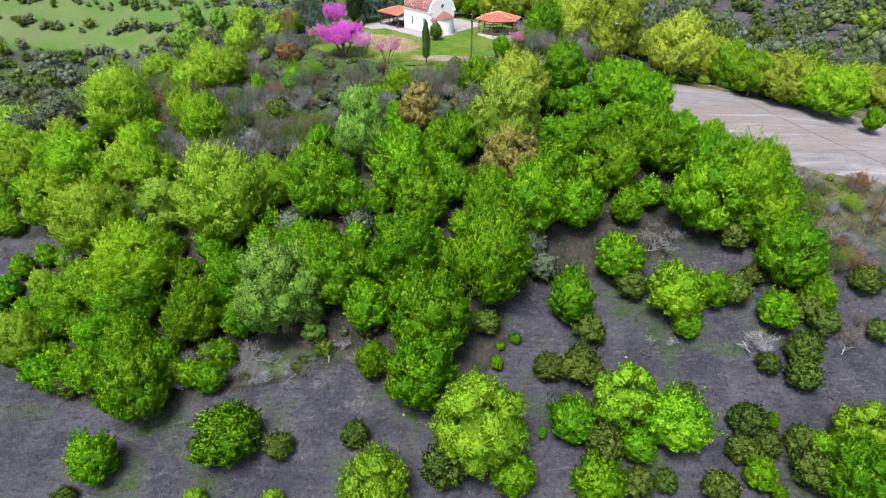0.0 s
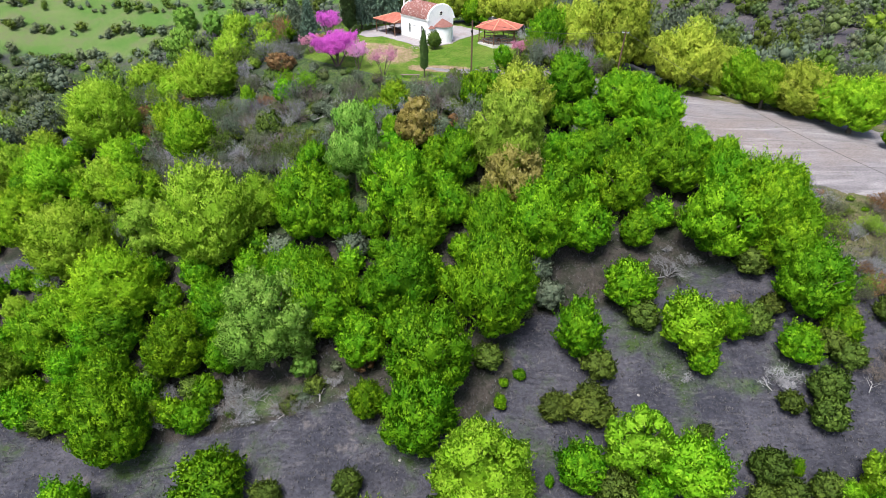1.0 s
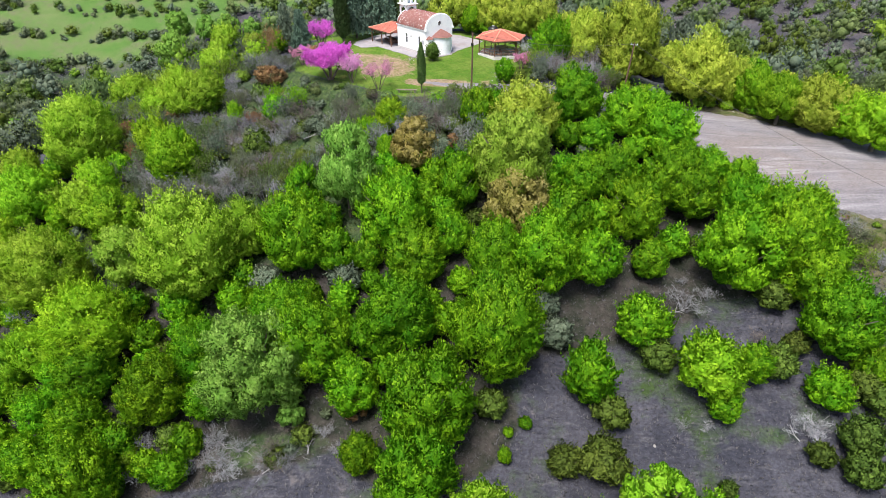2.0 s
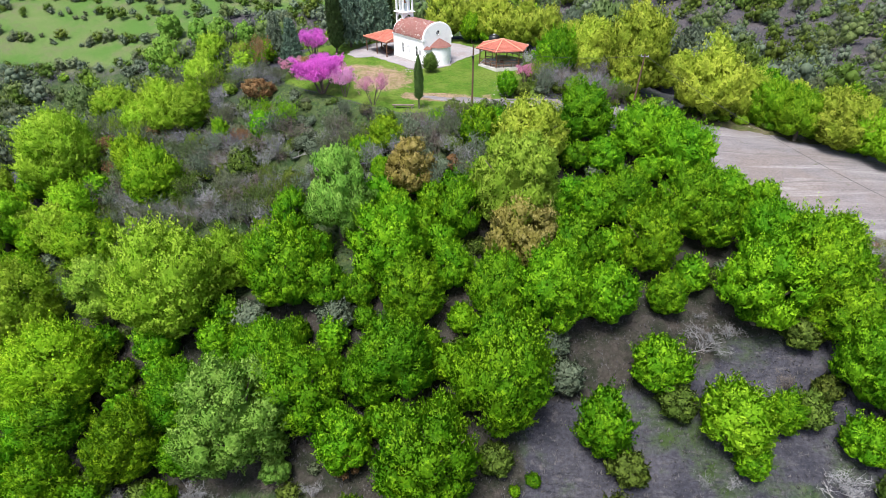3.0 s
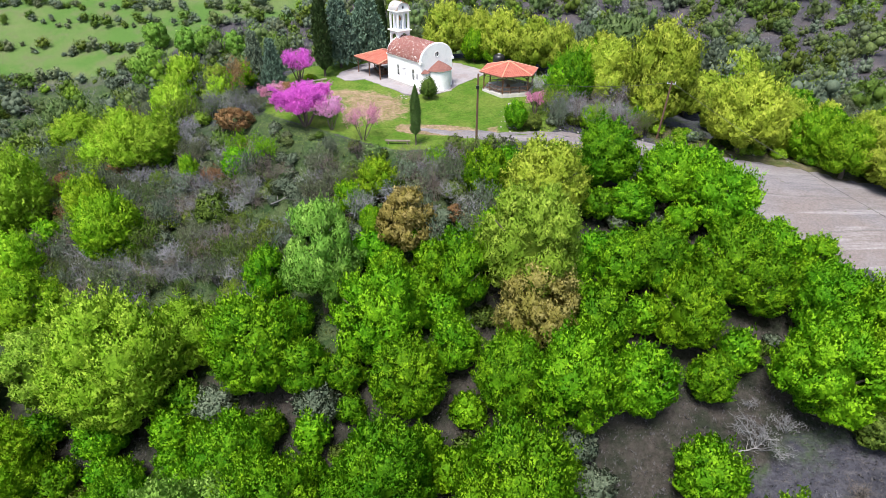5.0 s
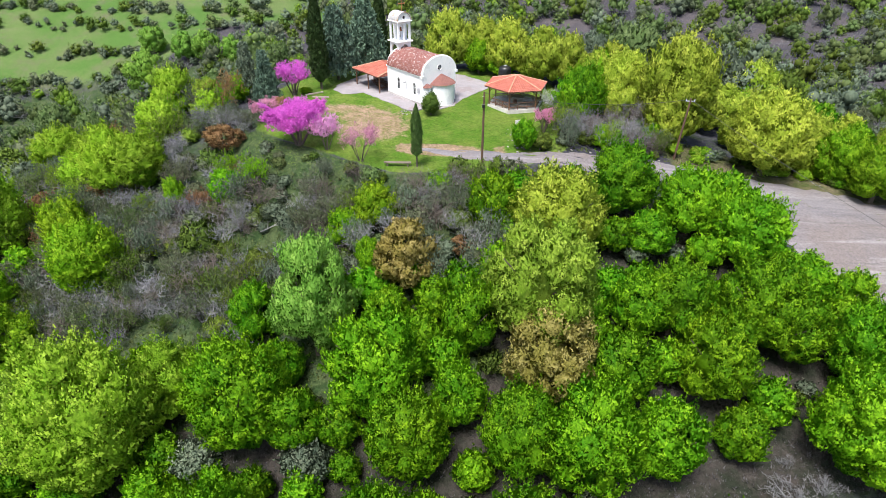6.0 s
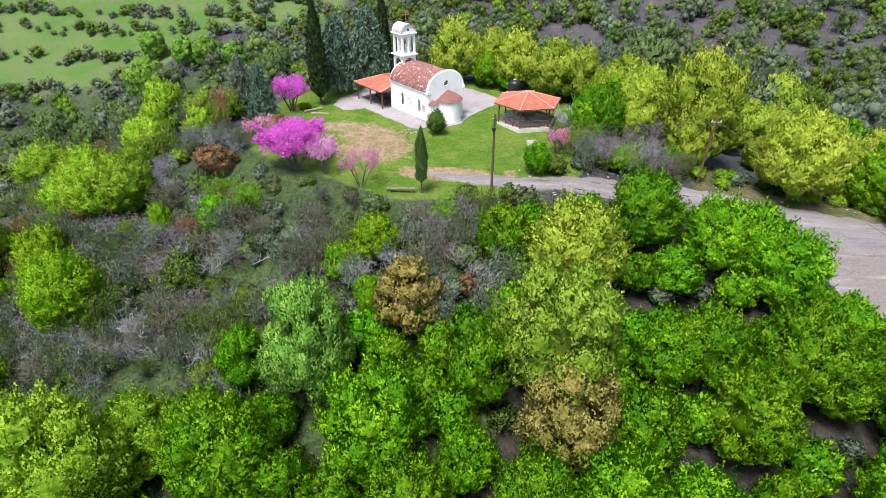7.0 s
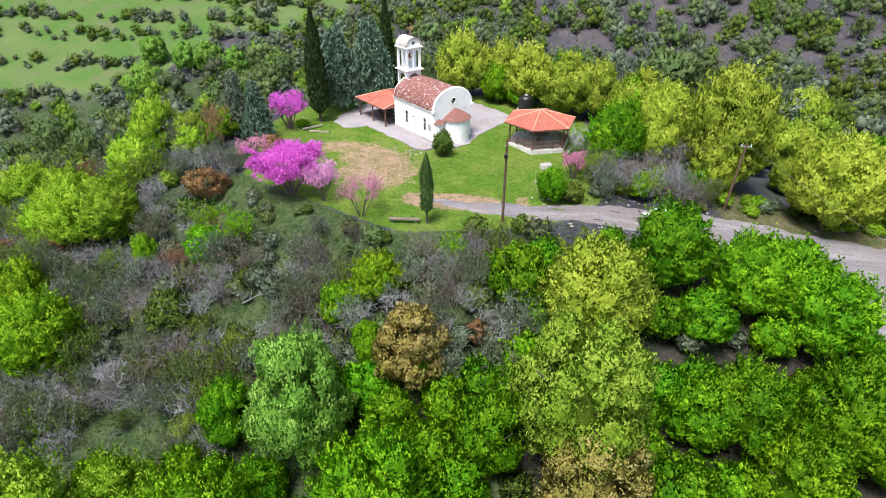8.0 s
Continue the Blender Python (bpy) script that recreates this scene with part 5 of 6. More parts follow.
def build_chapel():
    base = thing("chapel", pose(-0.08, 112.87, YARD - 0.02, 0, 0, 38.3), "small whitewashed chapel with red barrel roof and bell tower", "chapel")
    half = NAVE_W / 2

    def gable(extra):
        n = 20
        arc = [(-half * math.cos(math.pi * k / n), EAVE_H + extra + (VAULT) * math.sin(math.pi * k / n)) for k in range(n + 1)]
        return [(half, -0.3), (-half, -0.3)] + arc

    # front gable with its round window
    ring = [(0.36 * math.cos(2 * math.pi * k / 16), 4.7 + 0.36 * math.sin(2 * math.pi * k / 16)) for k in range(16)]
    wall = part("gable_wall", outline_wall([gable(0.12), ring], 0.3), WHITEWASH, base)
    back = outline_wall([gable(0.12), arch_loop(0, 0, 1.1, 2.3)], 0.3)
    bmesh.ops.translate(back, vec=(0, NAVE_L - 0.3, 0), verts=back.verts[:])
    part("gable_wall", back, WHITEWASH, base)
    bm = bmesh.new()
    box(bm, -0.5, 0.5, 0, 0.06, 0.02, 1.75)
    bmesh.ops.translate(bm, vec=(0, NAVE_L - 0.16, 0), verts=bm.verts[:])
    part("door", bm, DARK_WOOD, base, "dark wooden entrance door")
    # round window: rim, bars and pane
    bm = bmesh.new()
    for k in range(16):
        a0, a1 = 2 * math.pi * k / 16, 2 * math.pi * (k + 1) / 16
        rod(bm, (0.36 * math.cos(a0), 0.0, 4.7 + 0.36 * math.sin(a0)), (0.36 * math.cos(a1), 0.0, 4.7 + 0.36 * math.sin(a1)), 0.045, sides=5)
    rod(bm, (-0.34, 0.1, 4.7), (0.34, 0.1, 4.7), 0.025, sides=4)
    rod(bm, (0, 0.1, 4.41), (0, 0.1, 5.09), 0.025, sides=4)
    win = part("round_window", bm, WHITE_PAINT, base, "round window with white cross bars")
    bm = bmesh.new()
    bmesh.ops.create_circle(bm, cap_ends=True, segments=16, radius=0.37, matrix=pose(0, 0.16, 4.7, 90))
    part("pane", bm, GLASS, win)
    # side walls, each with two round-headed windows
    for side in (-1, 1):
        spots = (2.0, 5.6)
        loops = [[(0.3, -0.3), (NAVE_L - 0.3, -0.3), (NAVE_L - 0.3, EAVE_H), (0.3, EAVE_H)]] + [arch_loop(y, 1.15, 0.62, 1.55) for y in spots]
        bm = outline_wall(loops, 0.3)
        bmesh.ops.transform(bm, matrix=Matrix(((0, 1 if side < 0 else -1, 0, side * half), (1, 0, 0, 0), (0, 0, 1, 0), (0, 0, 0, 1))), verts=bm.verts[:])
        bmesh.ops.recalc_face_normals(bm, faces=bm.faces[:])
        part("side_wall", bm, WHITEWASH, base)
        for y in spots:
            bm = bmesh.new()
            loop = arch_loop(y, 1.15, 0.62, 1.55)
            for (ya, za), (yb, zb) in zip(loop, loop[1:] + loop[:1]):
                rod(bm, (side * (half - 0.1), ya, za), (side * (half - 0.1), yb, zb), 0.03, sides=4)
            rod(bm, (side * (half - 0.1), y, 1.15), (side * (half - 0.1), y, 2.68), 0.02, sides=4)
            rod(bm, (side * (half - 0.1), y - 0.3, 2.1), (side * (half - 0.1), y + 0.3, 2.1), 0.02, sides=4)
            frame_part = part("window", bm, WHITE_PAINT, base)
            bm = bmesh.new()
            vs = [bm.verts.new((side * (half - 0.14), p, q)) for p, q in loop]
            bm.faces.new(vs)
            part("pane", bm, GLASS, frame_part)
            bm = bmesh.new()
            box(bm, min(side * half, side * (half + 0.08)), max(side * half, side * (half + 0.08)), y - 0.42, y + 0.42, 1.05, 1.14, 0.015)
            part("window_sill", bm, WHITEWASH, frame_part)
        # cornice under the eaves
        bm = bmesh.new()
        box(bm, min(side * half, side * (half + 0.16)), max(side * half, side * (half + 0.16)), -0.05, NAVE_L + 0.05, EAVE_H - 0.12, EAVE_H + 0.06, 0.03)
        part("cornice", bm, WHITEWASH, base)
        bm = bmesh.new()
        box(bm, min(side * (half + 0.002), side * (half + 0.05)), max(side * (half + 0.002), side * (half + 0.05)), 0, NAVE_L, -0.3, 0.32, 0.01)
        part("plinth", bm, CONCRETE, base, "bare grey plinth at the wall's foot")
    # end blocks of the eaves at the front corners
    for side in (-1, 1):
        bm = bmesh.new()
        box(bm, side * (half + 0.08) - 0.2, side * (half + 0.08) + 0.2, -0.1, 0.3, EAVE_H - 0.18, EAVE_H + 0.16, 0.03)
        part("kneeler", bm, WHITEWASH, base)
    # barrel roof: ridged tiles in courses
    rows, cols = 30, 33
    verts, faces = [], []
    y0, y1 = 0.28, NAVE_L - 0.25
    per = 4
    for i in range(rows * 2 + 1):
        course, low = divmod(i, 2)
        ang = math.pi * i / (rows * 2)
        for j in range(cols * per + 1):
            y = y0 + (y1 - y0) * j / (cols * per)
            lift = 0.05 * abs(math.sin(math.pi * j / per)) + 0.02 * low
            rr = 1 + lift / 2.6
            verts.append((-(half + 0.17) * rr * math.cos(ang), y, EAVE_H + 0.05 + (VAULT + 0.04) * rr * math.sin(ang)))
    w = cols * per + 1
    for i in range(rows * 2):
        for j in range(cols * per):
            faces.append((i * w + j, i * w + j + 1, (i + 1) * w + j + 1, (i + 1) * w + j))
    roof = new("roof", from_arrays("roof", verts, faces, OLD_TILE))
    roof.parent = base
    tagged(roof, "weathered red barrel roof with flaking white patches")
    # white rim of the gable over the roof's end
    bm = bmesh.new()
    for k in range(20):
        a0, a1 = math.pi * k / 20, math.pi * (k + 1) / 20
        p, q = [(-(half + 0.05) * math.cos(a), 0.15, EAVE_H + 0.16 + (VAULT + 0.04) * math.sin(a)) for a in (a0, a1)]
        rod(bm, p, q, 0.17, sides=6)
    part("gable_rim", bm, WHITEWASH, base)
    # main apse and its tiled half cone, a little one beside it
    for name, cx, r, top, rise, n in (("apse", 0.25, 1.75, 2.75, 1.15, 18), ("small_apse", -2.15, 0.55, 2.55, 0.45, 10)):
        bm = bmesh.new()
        low, high = [], []
        for k in range(n + 1):
            a = math.pi * k / n
            x, y = cx - r * math.cos(a), -r * 0.95 * math.sin(a)
            low.append(bm.verts.new((x, y, -0.3)))
            high.append(bm.verts.new((x, y, top)))
        for k in range(n):
            bm.faces.new((low[k], low[k + 1], high[k + 1], high[k]))
        bm.faces.new(high)
        apse = part(name, bm, WHITEWASH, base, smooth=False)
        verts, faces = [], []
        cols = n * 6
        for i in range(9):
            q = i / 8
            for k in range(cols + 1):
                a = math.pi * k / cols
                rr = (r + 0.16) * (1 - q) + 0.03
                lift = 0.035 * abs(math.sin(k * math.pi / 3)) * (1 - q)
                verts.append((cx - rr * math.cos(a), -rr * 0.95 * math.sin(a) - 0.01, top + rise * q ** 0.85 + lift - 0.05 + 0.02 * (i % 2)))
        for i in range(8):
            for k in range(cols):
                j = i * (cols + 1) + k
                faces.append((j, j + 1, j + cols + 2, j + cols + 1))
        cone = new(name + "_roof", from_arrays(name + "_roof", verts, faces, APSE_TILE))
        cone.parent = base
        tagged(cone, "half-conical red tiled roof")
        bm = bmesh.new()
        for k in range(n):
            a0, a1 = math.pi * k / n, math.pi * (k + 1) / n
            p, q = [(cx - (r + 0.06) * math.cos(a), -(r + 0.06) * 0.95 * math.sin(a), top - 0.1) for a in (a0, a1)]
            rod(bm, p, q, 0.07, sides=5)
        part("apse_cornice", bm, WHITEWASH, apse)
    # meter box and wall lamp on the long side
    bm = bmesh.new()
    box(bm, -half - 0.16, -half, 0.75, 1.15, 1.6, 2.25, 0.02)
    part("meter_box", bm, METAL_GREY, base, "pale grey meter box on the wall")
    bm = bmesh.new()
    rod(bm, (-half, 3.7, 2.5), (-half - 0.35, 3.7, 2.6), 0.03)
    box(bm, -half - 0.5, -half - 0.2, 3.55, 3.85, 2.42, 2.6, 0.03)
    part("wall_lamp", bm, METAL_GREY, base)

    # bell tower over the entrance end
    tw, tx, ty, t0, t1, t2 = 2.05, -0.25, NAVE_L + 0.15, 6.85, 9.3, 9.45
    tower = part("tower_base", box(bmesh.new(), tx - tw / 2 - 0.25, tx + tw / 2 + 0.25, ty - tw / 2 - 0.25, ty + tw / 2 + 0.25, t0 - 0.16, t0, 0.03), WHITEWASH, base, "white platform of the bell tower")
    for turn in range(4):
        span = tw
        # belfry stage: two narrow arches a side; below it one wide arch
        holes = [arch_loop(-0.43, t0 + 0.06, 0.68, 2.15), arch_loop(0.43, t0 + 0.06, 0.68, 2.15)]
        for loops, lab in (([[(-span / 2, t0), (span / 2, t0), (span / 2, t1), (-span / 2, t1)]] + holes, "belfry_arcade"), ([[(-span / 2, -0.2), (span / 2, -0.2), (span / 2, t0 - 0.16), (-span / 2, t0 - 0.16)], arch_loop(0, 3.7, 1.45, 2.7), arch_loop(0, 0.05, 1.3, 2.3)], "tower_leg")):
            inset = 0.0 if turn % 2 == 0 else 0.24
            loops = [[(min(max(x, -span / 2 + inset), span / 2 - inset), z) for x, z in lp] for lp in loops]
            bm = outline_wall(loops, 0.24)
            bmesh.ops.translate(bm, vec=(0, -tw / 2, 0), verts=bm.verts[:])
            bmesh.ops.transform(bm, matrix=pose(tx, ty, 0, 0, 0, 90 * turn), verts=bm.verts[:])
            part(lab, bm, WHITEWASH, base)
    part("tower_cornice", box(bmesh.new(), tx - tw / 2 - 0.2, tx + tw / 2 + 0.2, ty - tw / 2 - 0.2, ty + tw / 2 + 0.2, t1, t2, 0.03), WHITEWASH, base)
    # vault of the tower: curved shell and two tympana
    verts, faces = [], []
    n = 14
    for y in (ty - tw / 2 - 0.1, ty + tw / 2 + 0.1):
        for rr in (1.0, 0.93):
            for k in range(n + 1):
                a = math.pi * k / n
                verts.append((tx - (tw / 2 + 0.12) * rr * math.cos(a), y, t2 + 1.12 * rr * math.sin(a)))
    m = n + 1
    for k in range(n):
        faces += [(k, k + 1, 2 * m + k + 1, 2 * m + k), (m + k + 1, m + k, 3 * m + k, 3 * m + k + 1), (k + 1, k, m + k, m + k + 1), (2 * m + k, 2 * m + k + 1, 3 * m + k + 1, 3 * m + k)]
    vault = new("tower_roof", from_arrays("tower_roof", verts, faces, BELL_ROOF, False))
    vault.parent = base
    tagged(vault, "grey barrel-vaulted tower roof with rusty stains")
    for y in (ty - tw / 2 + 0.05, ty + tw / 2 - 0.25):
        loop = [(tx - (tw / 2) * math.cos(math.pi * k / n), t2 + 1.02 * math.sin(math.pi * k / n)) for k in range(n + 1)]
        hole = [(tx + 0.22 * math.cos(2 * math.pi * k / 10), t2 + 0.4 + 0.22 * math.sin(2 * math.pi * k / 10)) for k in range(10)]
        bm = outline_wall([loop, hole], 0.2)
        bmesh.ops.translate(bm, vec=(0, y, 0), verts=bm.verts[:])
        part("tympanum", bm, WHITEWASH, base)
    # bell and cross
    bm = bmesh.new()
    prof = [(0.05, 0.5), (0.16, 0.46), (0.2, 0.3), (0.24, 0.12), (0.32, 0.0)]
    rings = [[bm.verts.new((tx + r * math.cos(2 * math.pi * k / 14), ty + r * math.sin(2 * math.pi * k / 14), 8.05 + z)) for k in range(14)] for r, z in prof]
    for p, q in zip(rings, rings[1:]):
        for k in range(14):
            bm.faces.new((p[k], q[k], q[(k + 1) % 14], p[(k + 1) % 14]))
    rod(bm, (tx, ty, 8.55), (tx, ty, 9.3), 0.03)
    part("bell", bm, RUST_IRON, base, "small hanging bell")
    bm = bmesh.new()
    zc = t2 + 1.1
    rod(bm, (tx, ty - 0.5, zc - 0.1), (tx, ty - 0.5, zc + 1.45), 0.045, sides=6)
    rod(bm, (tx - 0.42, ty - 0.5, zc + 1.0), (tx + 0.42, ty - 0.5, zc + 1.0), 0.045, sides=6)
    for x, z in ((-0.42, 1.0), (0.42, 1.0), (0, 1.45)):
        rod(bm, (tx + x - 0.08, ty - 0.5, zc + z), (tx + x + 0.08, ty - 0.5, zc + z), 0.08, sides=6)
    part("cross", bm, RUST_IRON, base, "rust-red iron cross")


build_chapel()


def tiled_roof(rings, name, parent, material, pitch=0.26):
    """A faceted roof from an eave ring up to an apex ring: rounded tile rows run down each face, in stepped courses."""
    low, high = rings
    n = len(low)
    for i in range(n):
        a, b = Vector(low[i]), Vector(low[(i + 1) % n])
        c, d = Vector(high[i]), Vector(high[(i + 1) % n])
        along = (b - a)
        length = along.length
        along.normalize()
        mid_top = (c + d) / 2
        up = mid_top - (a + b) / 2
        normal = along.cross(up).normalized()
        cols = max(2, int(length / pitch))
        per, courses = 4, max(3, int(up.length / 0.34))
        verts, faces = [], []
        for q in range(courses * 2 + 1):
            v = min(1.0, (q // 2 + (q % 2) * 0.96) / courses)
            p0, p1 = a.lerp(c, v), b.lerp(d, v)
            for k in range(cols * per + 1):
                u = k / (cols * per)
                # rows keep their line down the slope: clip them between the hips
                p = a + along * (length * u) + up * v
                s0, s1 = (p0 - a).dot(along), (p1 - a).dot(along)
                s = min(max((p - a).dot(along), s0), s1)
                p = p0 + along * (s - s0)
                lift = 0.055 * abs(math.sin(math.pi * k / per)) + 0.03 * (1 - q % 2)
                verts.append(p + normal * lift)
        w = cols * per + 1
        for q in range(courses * 2):
            for k in range(cols * per):
                f = (q * w + k, q * w + k + 1, (q + 1) * w + k + 1, (q + 1) * w + k)
                if len({tuple(round(t, 3) for t in verts[j]) for j in f}) > 2:
                    faces.append(f)
        ob = new(name, from_arrays(name, [tuple(v) for v in verts], faces, material))
        ob.parent = parent
        # under-boarding
        bm = bmesh.new()
        pts = [a, b] + ([d, c] if (c - d).length > 0.01 else [c])
        top = [bm.verts.new(p - Vector((0, 0, 0.02))) for p in pts]
        bottom = [bm.verts.new(p - Vector((0, 0, 0.09))) for p in pts]
        bm.faces.new(top)
        bm.faces.new(bottom[::-1])
        for k in range(len(pts)):
            j = (k + 1) % len(pts)
            bm.faces.new((top[k], bottom[k], bottom[j], top[j]))
        part("roof_boarding", bm, DARK_WOOD, ob)
        # hip tiles
        bm = bmesh.new()
        steps = max(3, int((c - a).length / 0.4))
        for k in range(steps):
            p, q = a.lerp(c, k / steps), a.lerp(c, (k + 1.12) / steps)
            rod(bm, p + Vector((0, 0, 0.07)), q + Vector((0, 0, 0.045)), 0.1, 0.085, 6)
        part("hip_tiles", bm, HIP_TILE, ob, "paler clay hip tiles")


def table_with_benches(parent_name, m, label):
    base = thing(parent_name, m, label, "picnic table", "picnic tables")
    part("tabletop", box(bmesh.new(), -0.9, 0.9, -0.38, 0.38, 0.70, 0.76, 0.01), DARK_WOOD, base)
    for y in (-0.75, 0.75):
        part("bench_seat", box(bmesh.new(), -0.9, 0.9, y - 0.14, y + 0.14, 0.42, 0.47, 0.01), DARK_WOOD, base)
    for x in (-0.65, 0.65):
        bm = bmesh.new()
        rod(bm, (x, -0.7, 0), (x, -0.2, 0.72), 0.05, sides=4)
        rod(bm, (x, 0.7, 0), (x, 0.2, 0.72), 0.05, sides=4)
        box(bm, x - 0.04, x + 0.04, -0.85, 0.85, 0.34, 0.42)
        part("trestle", bm, DARK_WOOD, base)
    return base


# ---- tiled shelter at the chapel's entrance ----
def build_shelter():
    at = pose(-0.08, 112.87, YARD, 0, 0, 38.3)
    base = thing("picnic_shelter", at @ pose(-0.6, NAVE_L, 0), "open timber shelter with a red tiled roof beside the chapel entrance", "shelter")
    x0, x1, y0, y1, e = -3.3, 2.6, 0.1, 6.3, 2.35
    low = [(x0 - 0.4, y0, e), (x1 + 0.4, y0, e), (x1 + 0.4, y1 + 0.4, e), (x0 - 0.4, y1 + 0.4, e)]
    xm = (x0 + x1) / 2
    high = [(xm - 0.03, y0, e + 1.0), (xm + 0.03, y0, e + 1.0), (xm + 0.03, y1 - 2.2, e + 1.0), (xm - 0.03, y1 - 2.2, e + 1.0)]
    tiled_roof((low, high), "roof_slope", base, RED_TILE)
    for x in (x0, xm, x1):
        for y in (y0 + 0.25, (y0 + y1) / 2, y1):
            if x == xm and y != y1:
                continue
            part("post", box(bmesh.new(), x - 0.07, x + 0.07, y - 0.07, y + 0.07, -0.02, e - 0.1, 0.01), DARK_WOOD, base)
    for x in (x0, x1):
        part("beam", box(bmesh.new(), x - 0.08, x + 0.08, y0, y1 + 0.15, e - 0.2, e - 0.04, 0.01), DARK_WOOD, base)
    part("beam", box(bmesh.new(), x0 + 0.08, x1 - 0.08, y1 - 0.08, y1 + 0.08, e - 0.2, e - 0.04, 0.01), DARK_WOOD, base)
    table_with_benches("picnic_table", at @ pose(-2.1, NAVE_L + 2.0, 0, 0, 0, 80), "dark wooden picnic table with benches under the shelter")
    table_with_benches("picnic_table", at @ pose(-1.2, NAVE_L + 4.6, 0, 0, 0, 75), "dark wooden picnic table with benches under the shelter")


build_shelter()


# ---- paved apron round the chapel ----
def pad(name, pts, z, material, label, wobble=0.12, thick=0.25):
    rng = random.Random(len(pts))
    ring = []
    for (x0, y0), (x1, y1) in zip(pts, pts[1:] + pts[:1]):
        n = max(1, int(math.hypot(x1 - x0, y1 - y0) / 0.6))
        ring += [(x0 + (x1 - x0) * k / n + rng.uniform(-wobble, wobble), y0 + (y1 - y0) * k / n + rng.uniform(-wobble, wobble)) for k in range(n)]
    bm = bmesh.new()
    top = [bm.verts.new((x, y, z)) for x, y in ring]
    low = [bm.verts.new((x, y, z - thick)) for x, y in ring]
    bm.faces.new(top)
    for k in range(len(ring)):
        j = (k + 1) % len(ring)
        bm.faces.new((top[k], low[k], low[j], top[j]))
    bmesh.ops.triangulate(bm, faces=[f for f in bm.faces if len(f.verts) > 4])
    bmesh.ops.recalc_face_normals(bm, faces=bm.faces[:])
    return tagged(part(name, bm, material), label, "pavement", kind="structure")


pad("pavement", [(-13.5, 116.8), (-12.0, 116.9), (-10.8, 117.7), (-8.4, 114.7), (-6.2, 112.2), (-4.4, 109.9), (-3.3, 109.4), (-2.3, 110.2), (0, 110.2), (1.8, 111.6), (2.9, 114.2), (4.7, 116.7), (6.8, 119.6), (7.6, 121.8), (5.9, 124.2), (3.8, 126.7), (-2, 130), (-8, 131), (-12.5, 126), (-14.9, 121.5), (-15.1, 119.0)], YARD + 0.05, PAVING, "worn pinkish-grey paving round the chapel")


# ---- hexagonal gazebo ----
def build_gazebo():
    base = thing("gazebo", pose(9.9, 112.2, YARD, 0, 0, 11), "hexagonal timber gazebo with red clay tile roof", "gazebo")

    def ring(r, z):
        return [(r * math.cos(radians(60 * k)), r * math.sin(radians(60 * k)), z) for k in range(6)]

    bm = bmesh.new()
    lo = [bm.verts.new(p) for p in ring(3.75, -0.5)]
    hi = [bm.verts.new(p) for p in ring(3.75, 0.28)]
    bm.faces.new(hi)
    for k in range(6):
        bm.faces.new((lo[k], lo[(k + 1) % 6], hi[(k + 1) % 6], hi[k]))
    part("slab", bm, PALE_STONE, base, "pale concrete floor slab")
    tiled_roof((ring(4.25, 2.7), ring(0.04, 3.85)), "roof_face", base, RED_TILE, 0.3)
    posts = ring(3.55, 0)
    for x, y, z in posts:
        bm = box(bmesh.new(), x - 0.075, x + 0.075, y - 0.075, y + 0.075, 0.28, 2.62, 0.01)
        post = part("post", bm, DARK_WOOD, base)
        bm = bmesh.new()
        for k in (-1, 1):
            a = math.atan2(y, x) + k * 1.05
            rod(bm, (x, y, 1.95), (x - 0.55 * math.cos(a), y - 0.55 * math.sin(a), 2.45), 0.04, sides=4)
        part("brace", bm, DARK_WOOD, post)
    for k in range(6):
        a, b = Vector(posts[k]), Vector(posts[(k + 1) % 6])
        bm = bmesh.new()
        rod(bm, a + Vector((0, 0, 2.58)), b + Vector((0, 0, 2.58)), 0.08, sides=4)
        part("ring_beam", bm, DARK_WOOD, base)
        if k == 2:
            continue  # the way in
        bm = bmesh.new()
        for z in (0.62, 1.15):
            rod(bm, a + Vector((0, 0, z)), b + Vector((0, 0, z)), 0.055, sides=4)
        rail = part("railing", bm, GREY_WOOD if k in (0, 1) else DARK_WOOD, base)
        for q in (0.33, 0.67):
            p = a.lerp(b, q)
            part("baluster", rod(bmesh.new(), p + Vector((0, 0, 0.28)), p + Vector((0, 0, 1.15)), 0.05, sides=4), DARK_WOOD, rail)
        inner = 0.88
        bm = bmesh.new()
        p, q = a * inner, b * inner
        turn = Matrix.Translation((p + q) / 2) @ Matrix.Rotation(math.atan2((q - p).y, (q - p).x), 4, "Z")
        box(bm, -(q - p).length / 2 + 0.2, (q - p).length / 2 - 0.2, -0.2, 0.2, 0.68, 0.74, 0.01, turn)
        for s in (-0.8, 0.8):
            box(bm, s - 0.05, s + 0.05, -0.15, 0.15, 0.28, 0.68, 0, turn)
        part("bench", bm, GREY_WOOD, base)
    table = thing("round_table", pose(9.9, 112.2, YARD + 0.28), "pale round-topped table in the middle of the gazebo", "table")
    bm = bmesh.new()
    bmesh.ops.create_cone(bm, cap_ends=True, segments=20, radius1=1.15, radius2=1.15, depth=0.06, matrix=pose(0, 0, 0.75))
    part("tabletop", bm, GREY_WOOD, table)
    part("pedestal", rod(bmesh.new(), (0, 0, 0), (0, 0, 0.72), 0.3, 0.18, 10), DARK_WOOD, table)


build_gazebo()


